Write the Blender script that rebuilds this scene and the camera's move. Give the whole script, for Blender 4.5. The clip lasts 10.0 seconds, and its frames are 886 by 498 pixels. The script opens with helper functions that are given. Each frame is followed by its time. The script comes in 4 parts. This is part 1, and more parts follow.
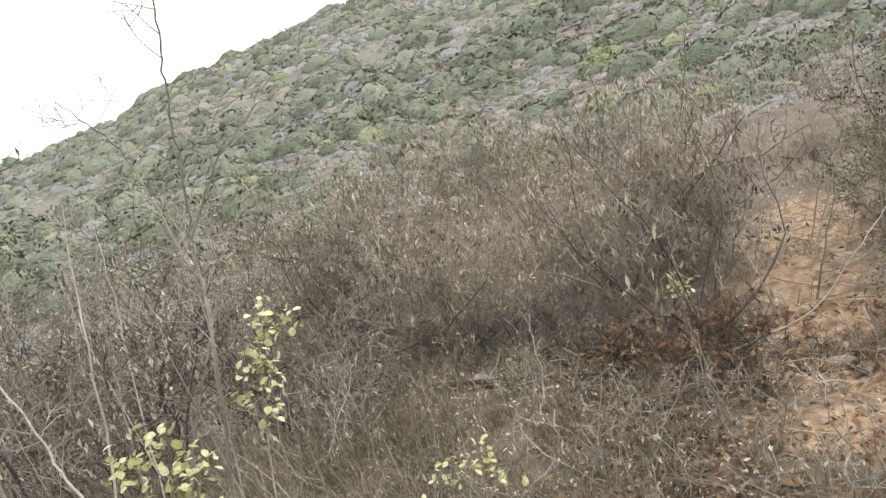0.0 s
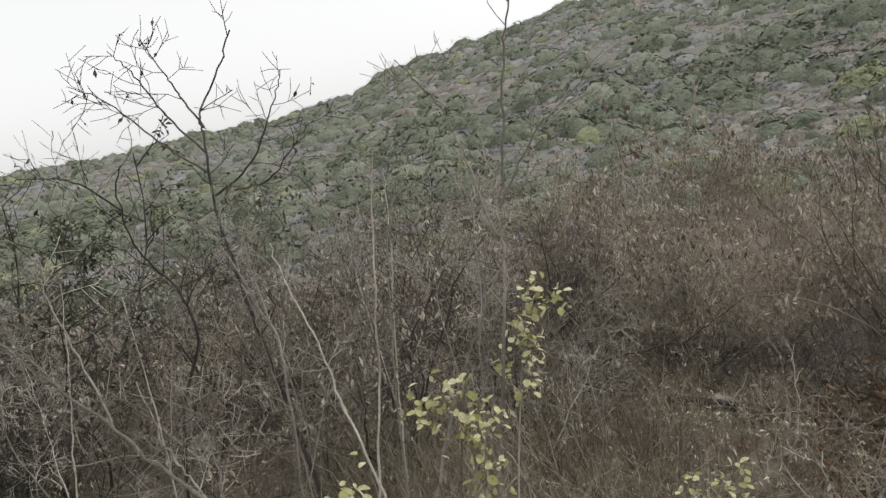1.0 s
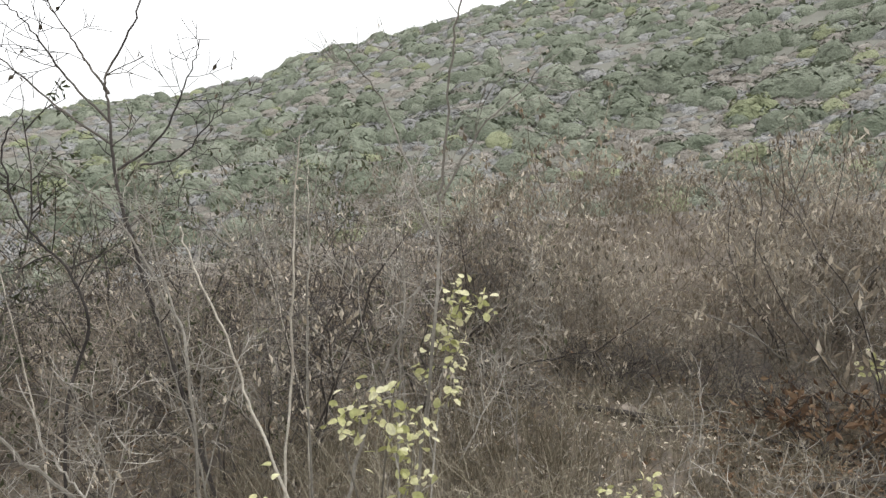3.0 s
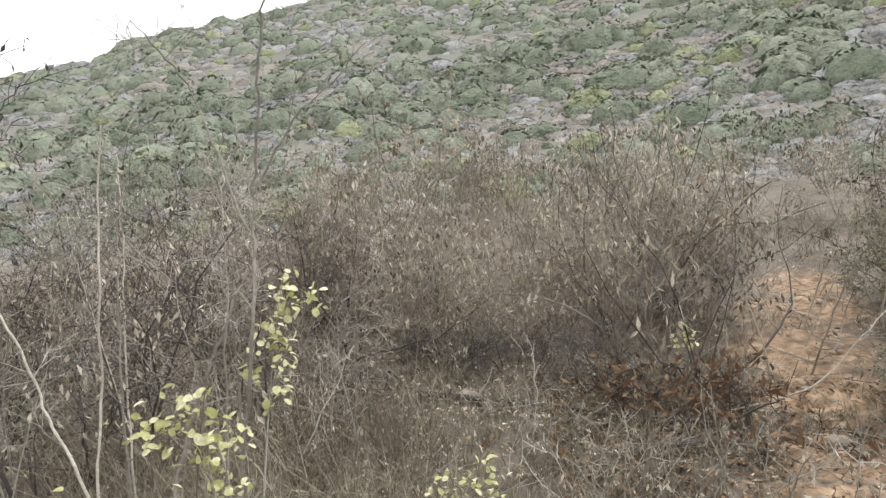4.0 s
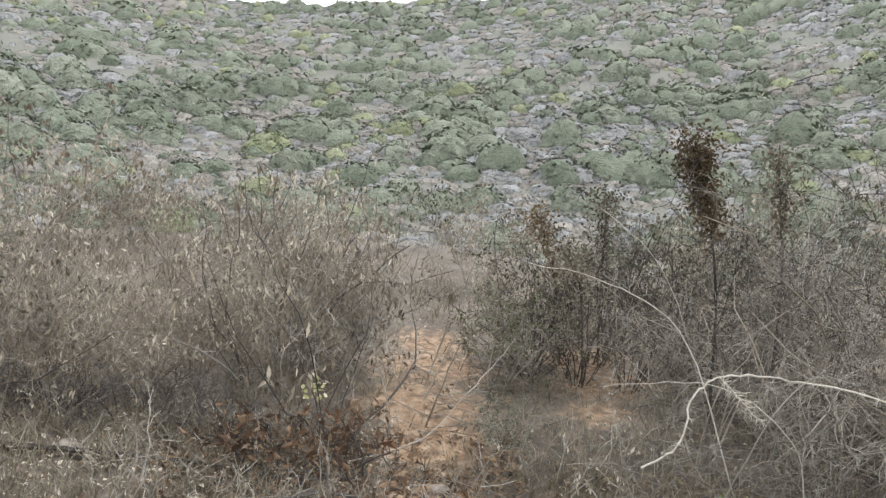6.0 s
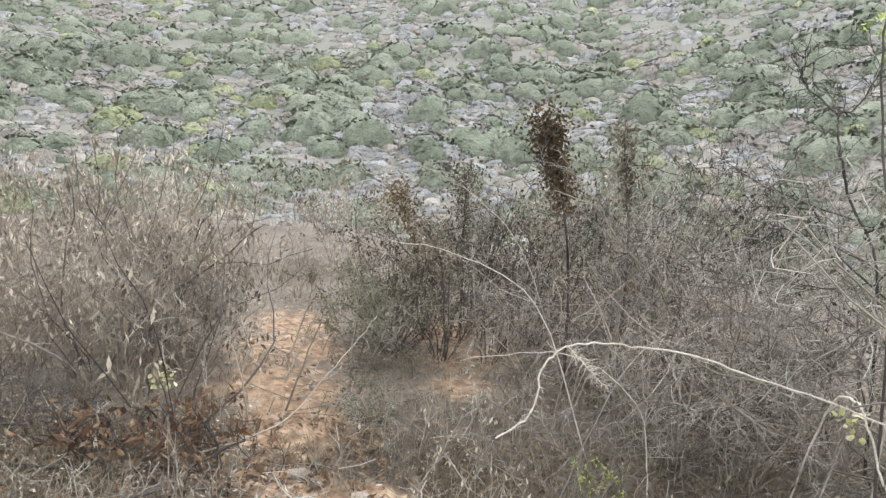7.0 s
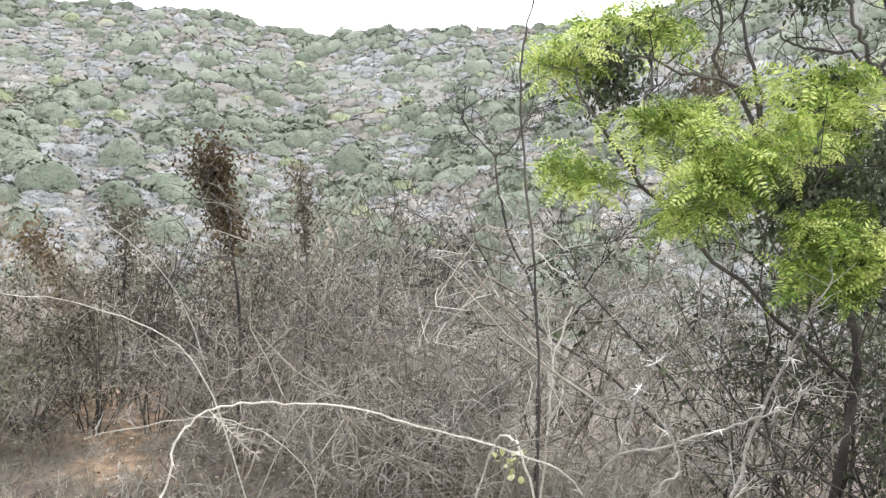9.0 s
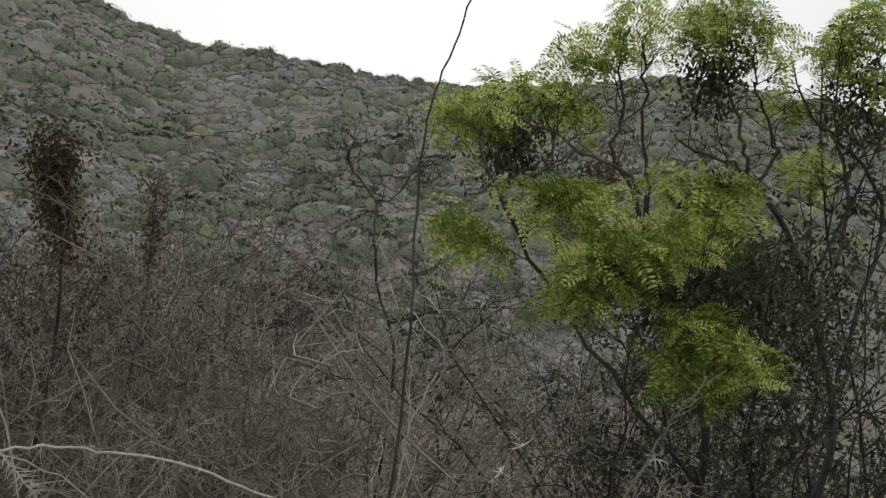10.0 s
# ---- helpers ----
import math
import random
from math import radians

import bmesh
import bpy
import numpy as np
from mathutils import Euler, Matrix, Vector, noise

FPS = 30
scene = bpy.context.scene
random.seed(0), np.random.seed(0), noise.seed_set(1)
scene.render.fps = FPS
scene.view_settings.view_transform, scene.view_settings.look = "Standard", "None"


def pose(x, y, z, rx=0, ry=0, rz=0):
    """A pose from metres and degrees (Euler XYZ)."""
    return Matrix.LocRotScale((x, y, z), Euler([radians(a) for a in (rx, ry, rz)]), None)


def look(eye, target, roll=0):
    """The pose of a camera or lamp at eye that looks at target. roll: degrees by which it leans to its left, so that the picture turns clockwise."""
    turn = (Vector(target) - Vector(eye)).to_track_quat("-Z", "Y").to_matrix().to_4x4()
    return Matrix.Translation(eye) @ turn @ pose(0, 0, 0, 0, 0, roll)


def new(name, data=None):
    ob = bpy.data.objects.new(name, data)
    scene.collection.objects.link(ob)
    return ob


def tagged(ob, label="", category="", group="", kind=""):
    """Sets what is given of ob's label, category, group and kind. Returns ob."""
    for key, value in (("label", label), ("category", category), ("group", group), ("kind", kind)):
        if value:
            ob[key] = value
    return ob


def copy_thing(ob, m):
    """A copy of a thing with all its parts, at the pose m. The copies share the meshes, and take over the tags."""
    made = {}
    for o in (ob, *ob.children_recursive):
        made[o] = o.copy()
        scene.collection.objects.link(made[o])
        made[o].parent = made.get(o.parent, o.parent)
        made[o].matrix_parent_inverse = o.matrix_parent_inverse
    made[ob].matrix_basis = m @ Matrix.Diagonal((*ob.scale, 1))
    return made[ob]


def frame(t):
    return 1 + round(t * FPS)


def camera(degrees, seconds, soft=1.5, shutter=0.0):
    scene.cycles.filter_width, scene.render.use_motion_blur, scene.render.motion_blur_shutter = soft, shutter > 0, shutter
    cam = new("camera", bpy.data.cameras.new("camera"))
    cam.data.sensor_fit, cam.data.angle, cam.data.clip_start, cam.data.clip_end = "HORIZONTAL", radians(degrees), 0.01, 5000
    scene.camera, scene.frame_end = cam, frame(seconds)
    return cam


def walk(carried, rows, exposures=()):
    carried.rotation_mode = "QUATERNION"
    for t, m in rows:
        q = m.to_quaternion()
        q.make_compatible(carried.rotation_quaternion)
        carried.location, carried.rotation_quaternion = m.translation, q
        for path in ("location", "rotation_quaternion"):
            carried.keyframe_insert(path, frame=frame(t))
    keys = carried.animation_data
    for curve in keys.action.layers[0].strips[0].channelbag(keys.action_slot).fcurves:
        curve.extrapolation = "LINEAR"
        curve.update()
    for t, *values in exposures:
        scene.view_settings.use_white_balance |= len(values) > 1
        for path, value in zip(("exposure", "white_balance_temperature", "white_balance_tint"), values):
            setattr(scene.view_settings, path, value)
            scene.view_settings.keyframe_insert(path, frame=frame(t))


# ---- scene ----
cam = camera(63.4, 10.0, soft=1.42)
PATH = [
    (0, (0.000, 0.000, 1.500), (-0.124, 1.949, 1.068), -16.4),
    (0.5, (-0.081, -0.064, 1.535), (-0.501, 1.853, 1.154), -13.0),
    (1, (-0.276, -0.037, 1.515), (-0.923, 1.829, 1.197), -10.2),
    (1.5, (-0.427, 0.009, 1.518), (-1.151, 1.847, 1.205), -7.8),
    (2, (-0.467, 0.005, 1.516), (-1.155, 1.836, 1.095), -5.5),
    (2.5, (-0.458, 0.034, 1.502), (-0.912, 1.935, 1.081), -2.7),
    (3, (-0.383, 0.049, 1.516), (-0.769, 1.977, 1.151), -5.1),
    (3.2, (-0.353, 0.065, 1.506), (-0.622, 2.016, 1.159), -6.0),
    (4.3, (-0.282, 0.120, 1.509), (-0.210, 2.069, 1.065), -4.0),
    (4.5, (-0.266, 0.135, 1.512), (-0.128, 2.085, 1.087), -3.5),
    (5, (-0.252, 0.133, 1.513), (0.167, 2.079, 1.321), 1.0),
    (5.5, (-0.237, 0.112, 1.509), (0.345, 2.016, 1.315), 3.9),
    (6, (-0.179, 0.123, 1.497), (0.712, 1.891, 1.211), 6.5),
    (6.2, (-0.162, 0.125, 1.495), (0.797, 1.853, 1.189), 6.0),
    (7.3, (-0.077, 0.140, 1.499), (1.239, 1.615, 1.198), 7.6),
    (7.5, (-0.059, 0.134, 1.493), (1.337, 1.535, 1.203), 7.7),
    (8, (0.024, 0.130, 1.486), (1.524, 1.435, 1.267), 5.1),
    (8.5, (0.169, 0.157, 1.465), (1.792, 1.295, 1.197), 4.1),
    (9, (0.268, 0.191, 1.464), (1.987, 1.211, 1.390), 7.5),
    (9.5, (0.315, 0.264, 1.476), (2.111, 1.131, 1.635), 12.2),
    (10, (0.382, 0.350, 1.471), (2.260, 1.025, 1.603), 16.1),
]
EXPOSURES = [(0.0, 0.2, 6700, 10), (0.5, -0.37, 6600, 10), (1.0, -0.7, 6600, 10), (2.0, -0.78, 6600, 10), (2.5, -0.35, 6500, 10), (3.0, -0.12, 6500, 10), (4.5, 0.22, 6500, 10), (5.0, 0.03, 6500, 10), (5.5, -0.43, 6450, 10),
             (6.0, 0.22, 6250, 10), (7.5, 0.58, 6250, 11), (8.5, 0.74, 6250, 11), (9.0, 0.76, 6200, 11), (9.5, -0.15, 6450, 10), (10.0, -1.15, 6650, 10)]
walk(cam, [(t, look(eye, target, roll)) for t, eye, target, roll in PATH], EXPOSURES)

# ---- world and sun: bright overcast ----
world = bpy.data.worlds.new("overcast_sky")
scene.world = world
world.use_nodes = True
wn, wl = world.node_tree.nodes, world.node_tree.links
sky = wn.new("ShaderNodeTexSky")
sky.sky_type = "NISHITA"
sky.sun_disc = False
sky.sun_elevation, sky.sun_rotation = radians(52), radians(60)
sky.dust_density, sky.air_density = 3.0, 1.0
pale = wn.new("ShaderNodeHueSaturation")
pale.inputs["Saturation"].default_value = 0.12
wl.new(sky.outputs[0], pale.inputs["Color"])
back = wn["Background"]
cloud = wn.new("ShaderNodeMix")
cloud.data_type = "RGBA"
cloud.inputs[0].default_value = 0.55
cloud.inputs[7].default_value = (5.6, 5.65, 5.7, 1)
wl.new(pale.outputs[0], cloud.inputs[6])
wl.new(cloud.outputs[2], back.inputs["Color"])
back.inputs["Strength"].default_value = 0.32
sun = new("sun", bpy.data.lights.new("sun", "SUN"))
sun.data.energy, sun.data.angle, sun.data.color = 1.4, radians(16), (1.0, 0.99, 0.97)
sun.matrix_world = look((30, 18, 45), (0, 0, 0))


# ---- materials ----
def material(name, tints, scale=3.0, fine=60.0, rough=0.85, through_light=0.0, bump=0.3, rand=0.25, speck=1.0):
    """Two or three tints mixed by broad and fine noise, with a random shift for each object."""
    m = bpy.data.materials.new(name)
    m.use_nodes = True
    nt = m.node_tree
    n, l = nt.nodes, nt.links
    bsdf = n["Principled BSDF"]
    bsdf.inputs["Roughness"].default_value = rough
    bsdf.inputs["Specular IOR Level"].default_value = 0.25
    geo = n.new("ShaderNodeNewGeometry")
    broad, grain = n.new("ShaderNodeTexNoise"), n.new("ShaderNodeTexNoise")
    for tex, s in ((broad, scale), (grain, fine)):
        tex.inputs["Scale"].default_value, tex.inputs["Detail"].default_value = s, 4.0
        l.new(geo.outputs["Position"], tex.inputs["Vector"])
    ramp = n.new("ShaderNodeValToRGB")
    els = ramp.color_ramp.elements
    els[0].position, els[1].position = 0.3, 0.7
    els[0].color, els[1].color = (*tints[0], 1), (*tints[-1], 1)
    for k, c in enumerate(tints[1:-1]):
        els.new(0.3 + 0.4 * (k + 1) / (len(tints) - 1)).color = (*c, 1)
    info = n.new("ShaderNodeObjectInfo")
    add = n.new("ShaderNodeMath")
    add.operation = "MULTIPLY_ADD"
    add.inputs[1].default_value = rand
    l.new(info.outputs["Random"], add.inputs[0])
    l.new(broad.outputs["Fac"], add.inputs[2])
    add2 = n.new("ShaderNodeMath")
    add2.operation = "MULTIPLY_ADD"
    add2.inputs[1].default_value = rand
    l.new(geo.outputs["Random Per Island"], add2.inputs[0])
    l.new(add.outputs[0], add2.inputs[2])
    sub = n.new("ShaderNodeMath")
    sub.operation = "SUBTRACT"
    sub.inputs[1].default_value = rand
    l.new(add2.outputs[0], sub.inputs[0])
    l.new(sub.outputs[0], ramp.inputs["Fac"])
    mul = n.new("ShaderNodeMix")
    mul.data_type, mul.blend_type = "RGBA", "MULTIPLY"
    mul.inputs[0].default_value = 0.5
    val = n.new("ShaderNodeMapRange")
    val.inputs[1].default_value, val.inputs[2].default_value = 0.25, 0.75
    val.inputs[3].default_value, val.inputs[4].default_value = 1 - 0.55 * speck, 1 + 0.5 * speck
    l.new(grain.outputs["Fac"], val.inputs[0])
    l.new(ramp.outputs[0], mul.inputs[6])
    l.new(val.outputs[0], mul.inputs[7])
    l.new(mul.outputs[2], bsdf.inputs["Base Color"])
    if bump:
        b = n.new("ShaderNodeBump")
        b.inputs["Strength"].default_value, b.inputs["Distance"].default_value = bump, 0.01
        l.new(grain.outputs["Fac"], b.inputs["Height"])
        l.new(b.outputs[0], bsdf.inputs["Normal"])
    if through_light:
        t = n.new("ShaderNodeBsdfTranslucent")
        mixs = n.new("ShaderNodeMixShader")
        mixs.inputs[0].default_value = through_light
        l.new(mul.outputs[2], t.inputs["Color"])
        l.new(bsdf.outputs[0], mixs.inputs[1])
        l.new(t.outputs[0], mixs.inputs[2])
        l.new(mixs.outputs[0], n["Material Output"].inputs["Surface"])
    return m


BARK_GREY = material("grey_bark", [(0.15, 0.137, 0.116), (0.275, 0.255, 0.22), (0.44, 0.415, 0.37)], 2.0, 90)
BARK_PALE = material("pale_bark", [(0.34, 0.30, 0.25), (0.50, 0.46, 0.39), (0.62, 0.58, 0.5)], 4.0, 110)
BARK_DARK = material("dark_bark", [(0.035, 0.03, 0.028), (0.075, 0.066, 0.06), (0.14, 0.125, 0.11)], 3.0, 90)
BARK_BROWN = material("brown_bark", [(0.12, 0.102, 0.08), (0.25, 0.214, 0.168), (0.42, 0.372, 0.305)], 2.0, 90)
LEAF_DRY = material("dry_leaf", [(0.17, 0.137, 0.1), (0.35, 0.295, 0.22), (0.64, 0.575, 0.47)], 2.0, 60, through_light=0.2, rand=0.4)
LEAF_RUST = material("rust_leaf", [(0.09, 0.055, 0.034), (0.18, 0.112, 0.066), (0.31, 0.215, 0.135)], 3.0, 60, through_light=0.2, rand=0.4)
LEAF_DULL = material("dull_green_leaf", [(0.07, 0.076, 0.042), (0.125, 0.133, 0.077), (0.22, 0.22, 0.14)], 3.0, 60, through_light=0.2, rand=0.4)
LEAF_YELLOW = material("yellow_green_leaf", [(0.36, 0.37, 0.15), (0.56, 0.55, 0.29), (0.78, 0.75, 0.52)], 9.0, 120, rough=0.55, through_light=0.35, rand=0.35, bump=0.1)
LEAF_GREEN = material("fresh_green_leaf", [(0.14, 0.22, 0.04), (0.4, 0.5, 0.1), (0.7, 0.75, 0.28)], 5.0, 80, rough=0.5, through_light=0.4, rand=0.5, bump=0.1)
THORN = material("white_thorn", [(0.55, 0.53, 0.48), (0.75, 0.73, 0.68)], 8.0, 100)
GRASS = material("dry_grass", [(0.17, 0.145, 0.105), (0.29, 0.255, 0.19), (0.46, 0.42, 0.33)], 1.5, 50, through_light=0.2, rand=0.4)
STONE = material("pale_stone", [(0.13, 0.105, 0.085), (0.23, 0.19, 0.155), (0.33, 0.285, 0.24)], 6.0, 60)


def hazy_scrub_material(name, tints):
    """Foliage seen from afar, haze paled into its tints: a tone of its own for each bush, patches within it, and fine
    relief.
    """
    m = bpy.data.materials.new(name)
    m.use_nodes = True
    n, l = m.node_tree.nodes, m.node_tree.links
    bsdf = n["Principled BSDF"]
    bsdf.inputs["Roughness"].default_value, bsdf.inputs["Specular IOR Level"].default_value = 0.95, 0.1
    geo, tone = n.new("ShaderNodeNewGeometry"), n.new("ShaderNodeAttribute")
    tone.attribute_name = "tone"
    patch, fine = n.new("ShaderNodeTexNoise"), n.new("ShaderNodeTexNoise")
    for tex, size in ((patch, 1.1), (fine, 4.0)):
        tex.inputs["Scale"].default_value, tex.inputs["Detail"].default_value = size, 5.0
        l.new(geo.outputs["Position"], tex.inputs["Vector"])
    mix = n.new("ShaderNodeMath")
    mix.operation = "MULTIPLY_ADD"
    mix.inputs[1].default_value = 0.55
    l.new(patch.outputs["Fac"], mix.inputs[0])
    half = n.new("ShaderNodeMath")
    half.operation = "MULTIPLY_ADD"
    half.inputs[1].default_value, half.inputs[2].default_value = 0.4, 0.02
    l.new(tone.outputs["Fac"], half.inputs[0])
    l.new(half.outputs[0], mix.inputs[2])
    ramp = n.new("ShaderNodeValToRGB")
    els = ramp.color_ramp.elements
    els[0].position, els[1].position = 0.15, 0.85
    els[0].color, els[1].color = (*tints[0], 1), (*tints[2], 1)
    els.new(0.5).color = (*tints[1], 1)
    l.new(mix.outputs[0], ramp.inputs["Fac"])
    l.new(ramp.outputs[0], bsdf.inputs["Base Color"])
    b = n.new("ShaderNodeBump")
    b.inputs["Strength"].default_value, b.inputs["Distance"].default_value = 0.9, 0.4
    l.new(fine.outputs["Fac"], b.inputs["Height"])
    l.new(b.outputs[0], bsdf.inputs["Normal"])
    return m


# tints lightened and greyed so that the colour carries the hill's haze
SCRUB_GREY = hazy_scrub_material("grey_scrub", [(0.19, 0.191, 0.184), (0.275, 0.275, 0.266), (0.37, 0.367, 0.355)])
SCRUB_GREEN = hazy_scrub_material("grey_green_scrub", [(0.125, 0.146, 0.104), (0.21, 0.232, 0.175), (0.31, 0.33, 0.262)])
SCRUB_BRIGHT = hazy_scrub_material("yellow_green_scrub", [(0.2, 0.222, 0.132), (0.28, 0.3, 0.182), (0.37, 0.386, 0.25)])
SCRUB_BROWN = hazy_scrub_material("brown_scrub", [(0.185, 0.17, 0.146), (0.275, 0.254, 0.223), (0.36, 0.336, 0.3)])
# leaves of the dark bushes; also stands in for shade inside the tree
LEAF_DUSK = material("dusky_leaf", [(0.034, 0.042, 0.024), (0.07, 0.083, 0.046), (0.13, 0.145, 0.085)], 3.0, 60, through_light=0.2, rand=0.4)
LEAF_UMBER = material("umber_leaf", [(0.078, 0.056, 0.032), (0.155, 0.113, 0.064), (0.27, 0.207, 0.125)], 3.0, 60, through_light=0.2, rand=0.4)
LEAF_WITHER = material("withered_leaf", [(0.085, 0.072, 0.054), (0.155, 0.133, 0.098), (0.25, 0.215, 0.165)], 3.0, 60, through_light=0.15, rand=0.4)
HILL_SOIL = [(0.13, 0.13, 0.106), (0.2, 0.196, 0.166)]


def ground_material():
    """Litter-covered grey-brown soil, with orange gravelly earth where the mesh's attribute says bare."""
    m = material("soil", [(0.075, 0.062, 0.05), (0.125, 0.105, 0.085), (0.19, 0.165, 0.135)], 1.3, 40, rand=0.0, bump=0.8)
    n, l = m.node_tree.nodes, m.node_tree.links
    bsdf = n["Principled BSDF"]
    was = bsdf.inputs["Base Color"].links[0].from_socket
    geo = n.new("ShaderNodeNewGeometry")
    tex = n.new("ShaderNodeTexNoise")
    tex.inputs["Scale"].default_value, tex.inputs["Detail"].default_value = 14.0, 6.0
    l.new(geo.outputs["Position"], tex.inputs["Vector"])
    ramp = n.new("ShaderNodeValToRGB")
    els = ramp.color_ramp.elements
    els[0].position, els[1].position = 0.32, 0.68
    els[0].color, els[1].color = (0.16, 0.1, 0.06, 1), (0.43, 0.32, 0.22, 1)
    els.new(0.5).color = (0.3, 0.2, 0.125, 1)
    l.new(tex.outputs["Fac"], ramp.inputs["Fac"])
    att = n.new("ShaderNodeAttribute")
    att.attribute_name = "bare"
    edge = n.new("ShaderNodeMath")
    edge.operation = "MULTIPLY_ADD"
    edge.inputs[1].default_value, edge.inputs[2].default_value = 1.6, -0.8
    l.new(tex.outputs["Fac"], edge.inputs[0])
    total = n.new("ShaderNodeMath")
    total.use_clamp = True
    l.new(att.outputs["Fac"], total.inputs[0])
    l.new(edge.outputs[0], total.inputs[1])
    mix = n.new("ShaderNodeMix")
    mix.data_type = "RGBA"
    l.new(total.outputs[0], mix.inputs[0])
    l.new(was, mix.inputs[6])
    l.new(ramp.outputs[0], mix.inputs[7])
    # the mask rises with distance and brings in the greyer hill tints
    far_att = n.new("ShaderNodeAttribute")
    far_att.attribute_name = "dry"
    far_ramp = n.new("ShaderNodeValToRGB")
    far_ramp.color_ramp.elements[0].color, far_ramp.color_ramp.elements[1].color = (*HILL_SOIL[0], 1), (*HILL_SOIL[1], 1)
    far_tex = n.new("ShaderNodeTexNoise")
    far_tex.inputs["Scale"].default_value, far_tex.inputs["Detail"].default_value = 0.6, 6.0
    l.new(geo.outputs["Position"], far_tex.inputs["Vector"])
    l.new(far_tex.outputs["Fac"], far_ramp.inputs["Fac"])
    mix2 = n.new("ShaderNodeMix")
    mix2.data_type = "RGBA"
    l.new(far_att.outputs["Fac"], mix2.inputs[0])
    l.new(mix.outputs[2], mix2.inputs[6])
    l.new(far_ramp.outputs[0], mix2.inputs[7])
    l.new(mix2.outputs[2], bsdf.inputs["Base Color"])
    return m


SOIL = ground_material()

# ---- the lie of the land ----
SKYLINE = [(-180, 4), (-90, 3), (-60, 2.4), (-44, 3.0), (-36, 3.6), (-31, 3.6), (-27, 4.3), (-24, 4.6), (-21, 5.9), (-18, 6.5), (-12.5, 7.2), (-8, 8.1), (0, 8.6), (11, 9.45), (19, 10.5), (33, 12.6),
           (40, 13.4), (47, 13.3), (53, 14.6), (60, 15.7), (70, 17.5), (76, 19), (84, 21.4), (110, 21), (150, 8), (180, 4)]
SKY_AZ, SKY_EL = np.array(SKYLINE, float).T
BASE_R = 34.0


def fade(v, a, b):
    u = np.clip((v - a) / (b - a), 0, 1)
    return u * u * (3 - 2 * u)


def ridge(az):
    """Distance and height of the skyline, seen from the path, by bearing in degrees."""
    far = np.interp(az, [-180, -60, -20, 40, 90, 180], [230, 230, 190, 150, 120, 230])
    return far, 1.5 + far * np.tan(np.radians(np.interp(az, SKY_AZ, SKY_EL) - 0.75))


def lie(x, y):
    """Height of the ground."""
    x, y = np.asarray(x, float), np.asarray(y, float)
    r, az = np.hypot(x, y), np.degrees(np.arctan2(x, y))
    near = 0.05 * np.sin(1.3 * x + 0.4) * np.cos(1.1 * y) + 0.02 * np.sin(3.1 * x + 2.3 * y) + 0.16 * fade(x, 1.5, 4.5) - 0.12 * fade(-x, 1, 4)
    far, top = ridge(az)
    u = np.clip((r - BASE_R) / (far - BASE_R), 0, 1)
    slope = -3.6 + (top + 3.6) * u ** 1.25
    rough = 0.5 * np.sin(x * 0.11 + 1) * np.sin(y * 0.09) + 0.15 * np.sin(x * 0.23) * np.cos(y * 0.27)
    hill = slope + rough * fade(r, 20, 60) - (top - 5) * fade(r, far * 1.3, far * 4)
    w = fade(r, 6.5, BASE_R)
    return near * (1 - w) + hill * w


TRAIL = [(1.2, 2.7, 0.2), (1.45, 3.25, 0.28), (1.62, 3.7, 0.34), (1.9, 4.3, 0.38), (2.15, 4.85, 0.3), (2.85, 3.6, 0.3), (3.05, 4.1, 0.28), (2.52, 3.2, 0.2), (1.45, 2.45, 0.2), (1.05, 2.3, 0.22)]


def bare(x, y):
    """How bare and orange the earth is, 0 to 1."""
    out = np.zeros(np.shape(x))
    for cx, cy, rad in TRAIL:
        out = np.maximum(out, 1 - fade(np.hypot(x - cx, y - cy), rad * 0.5, rad * 1.5))
    return out


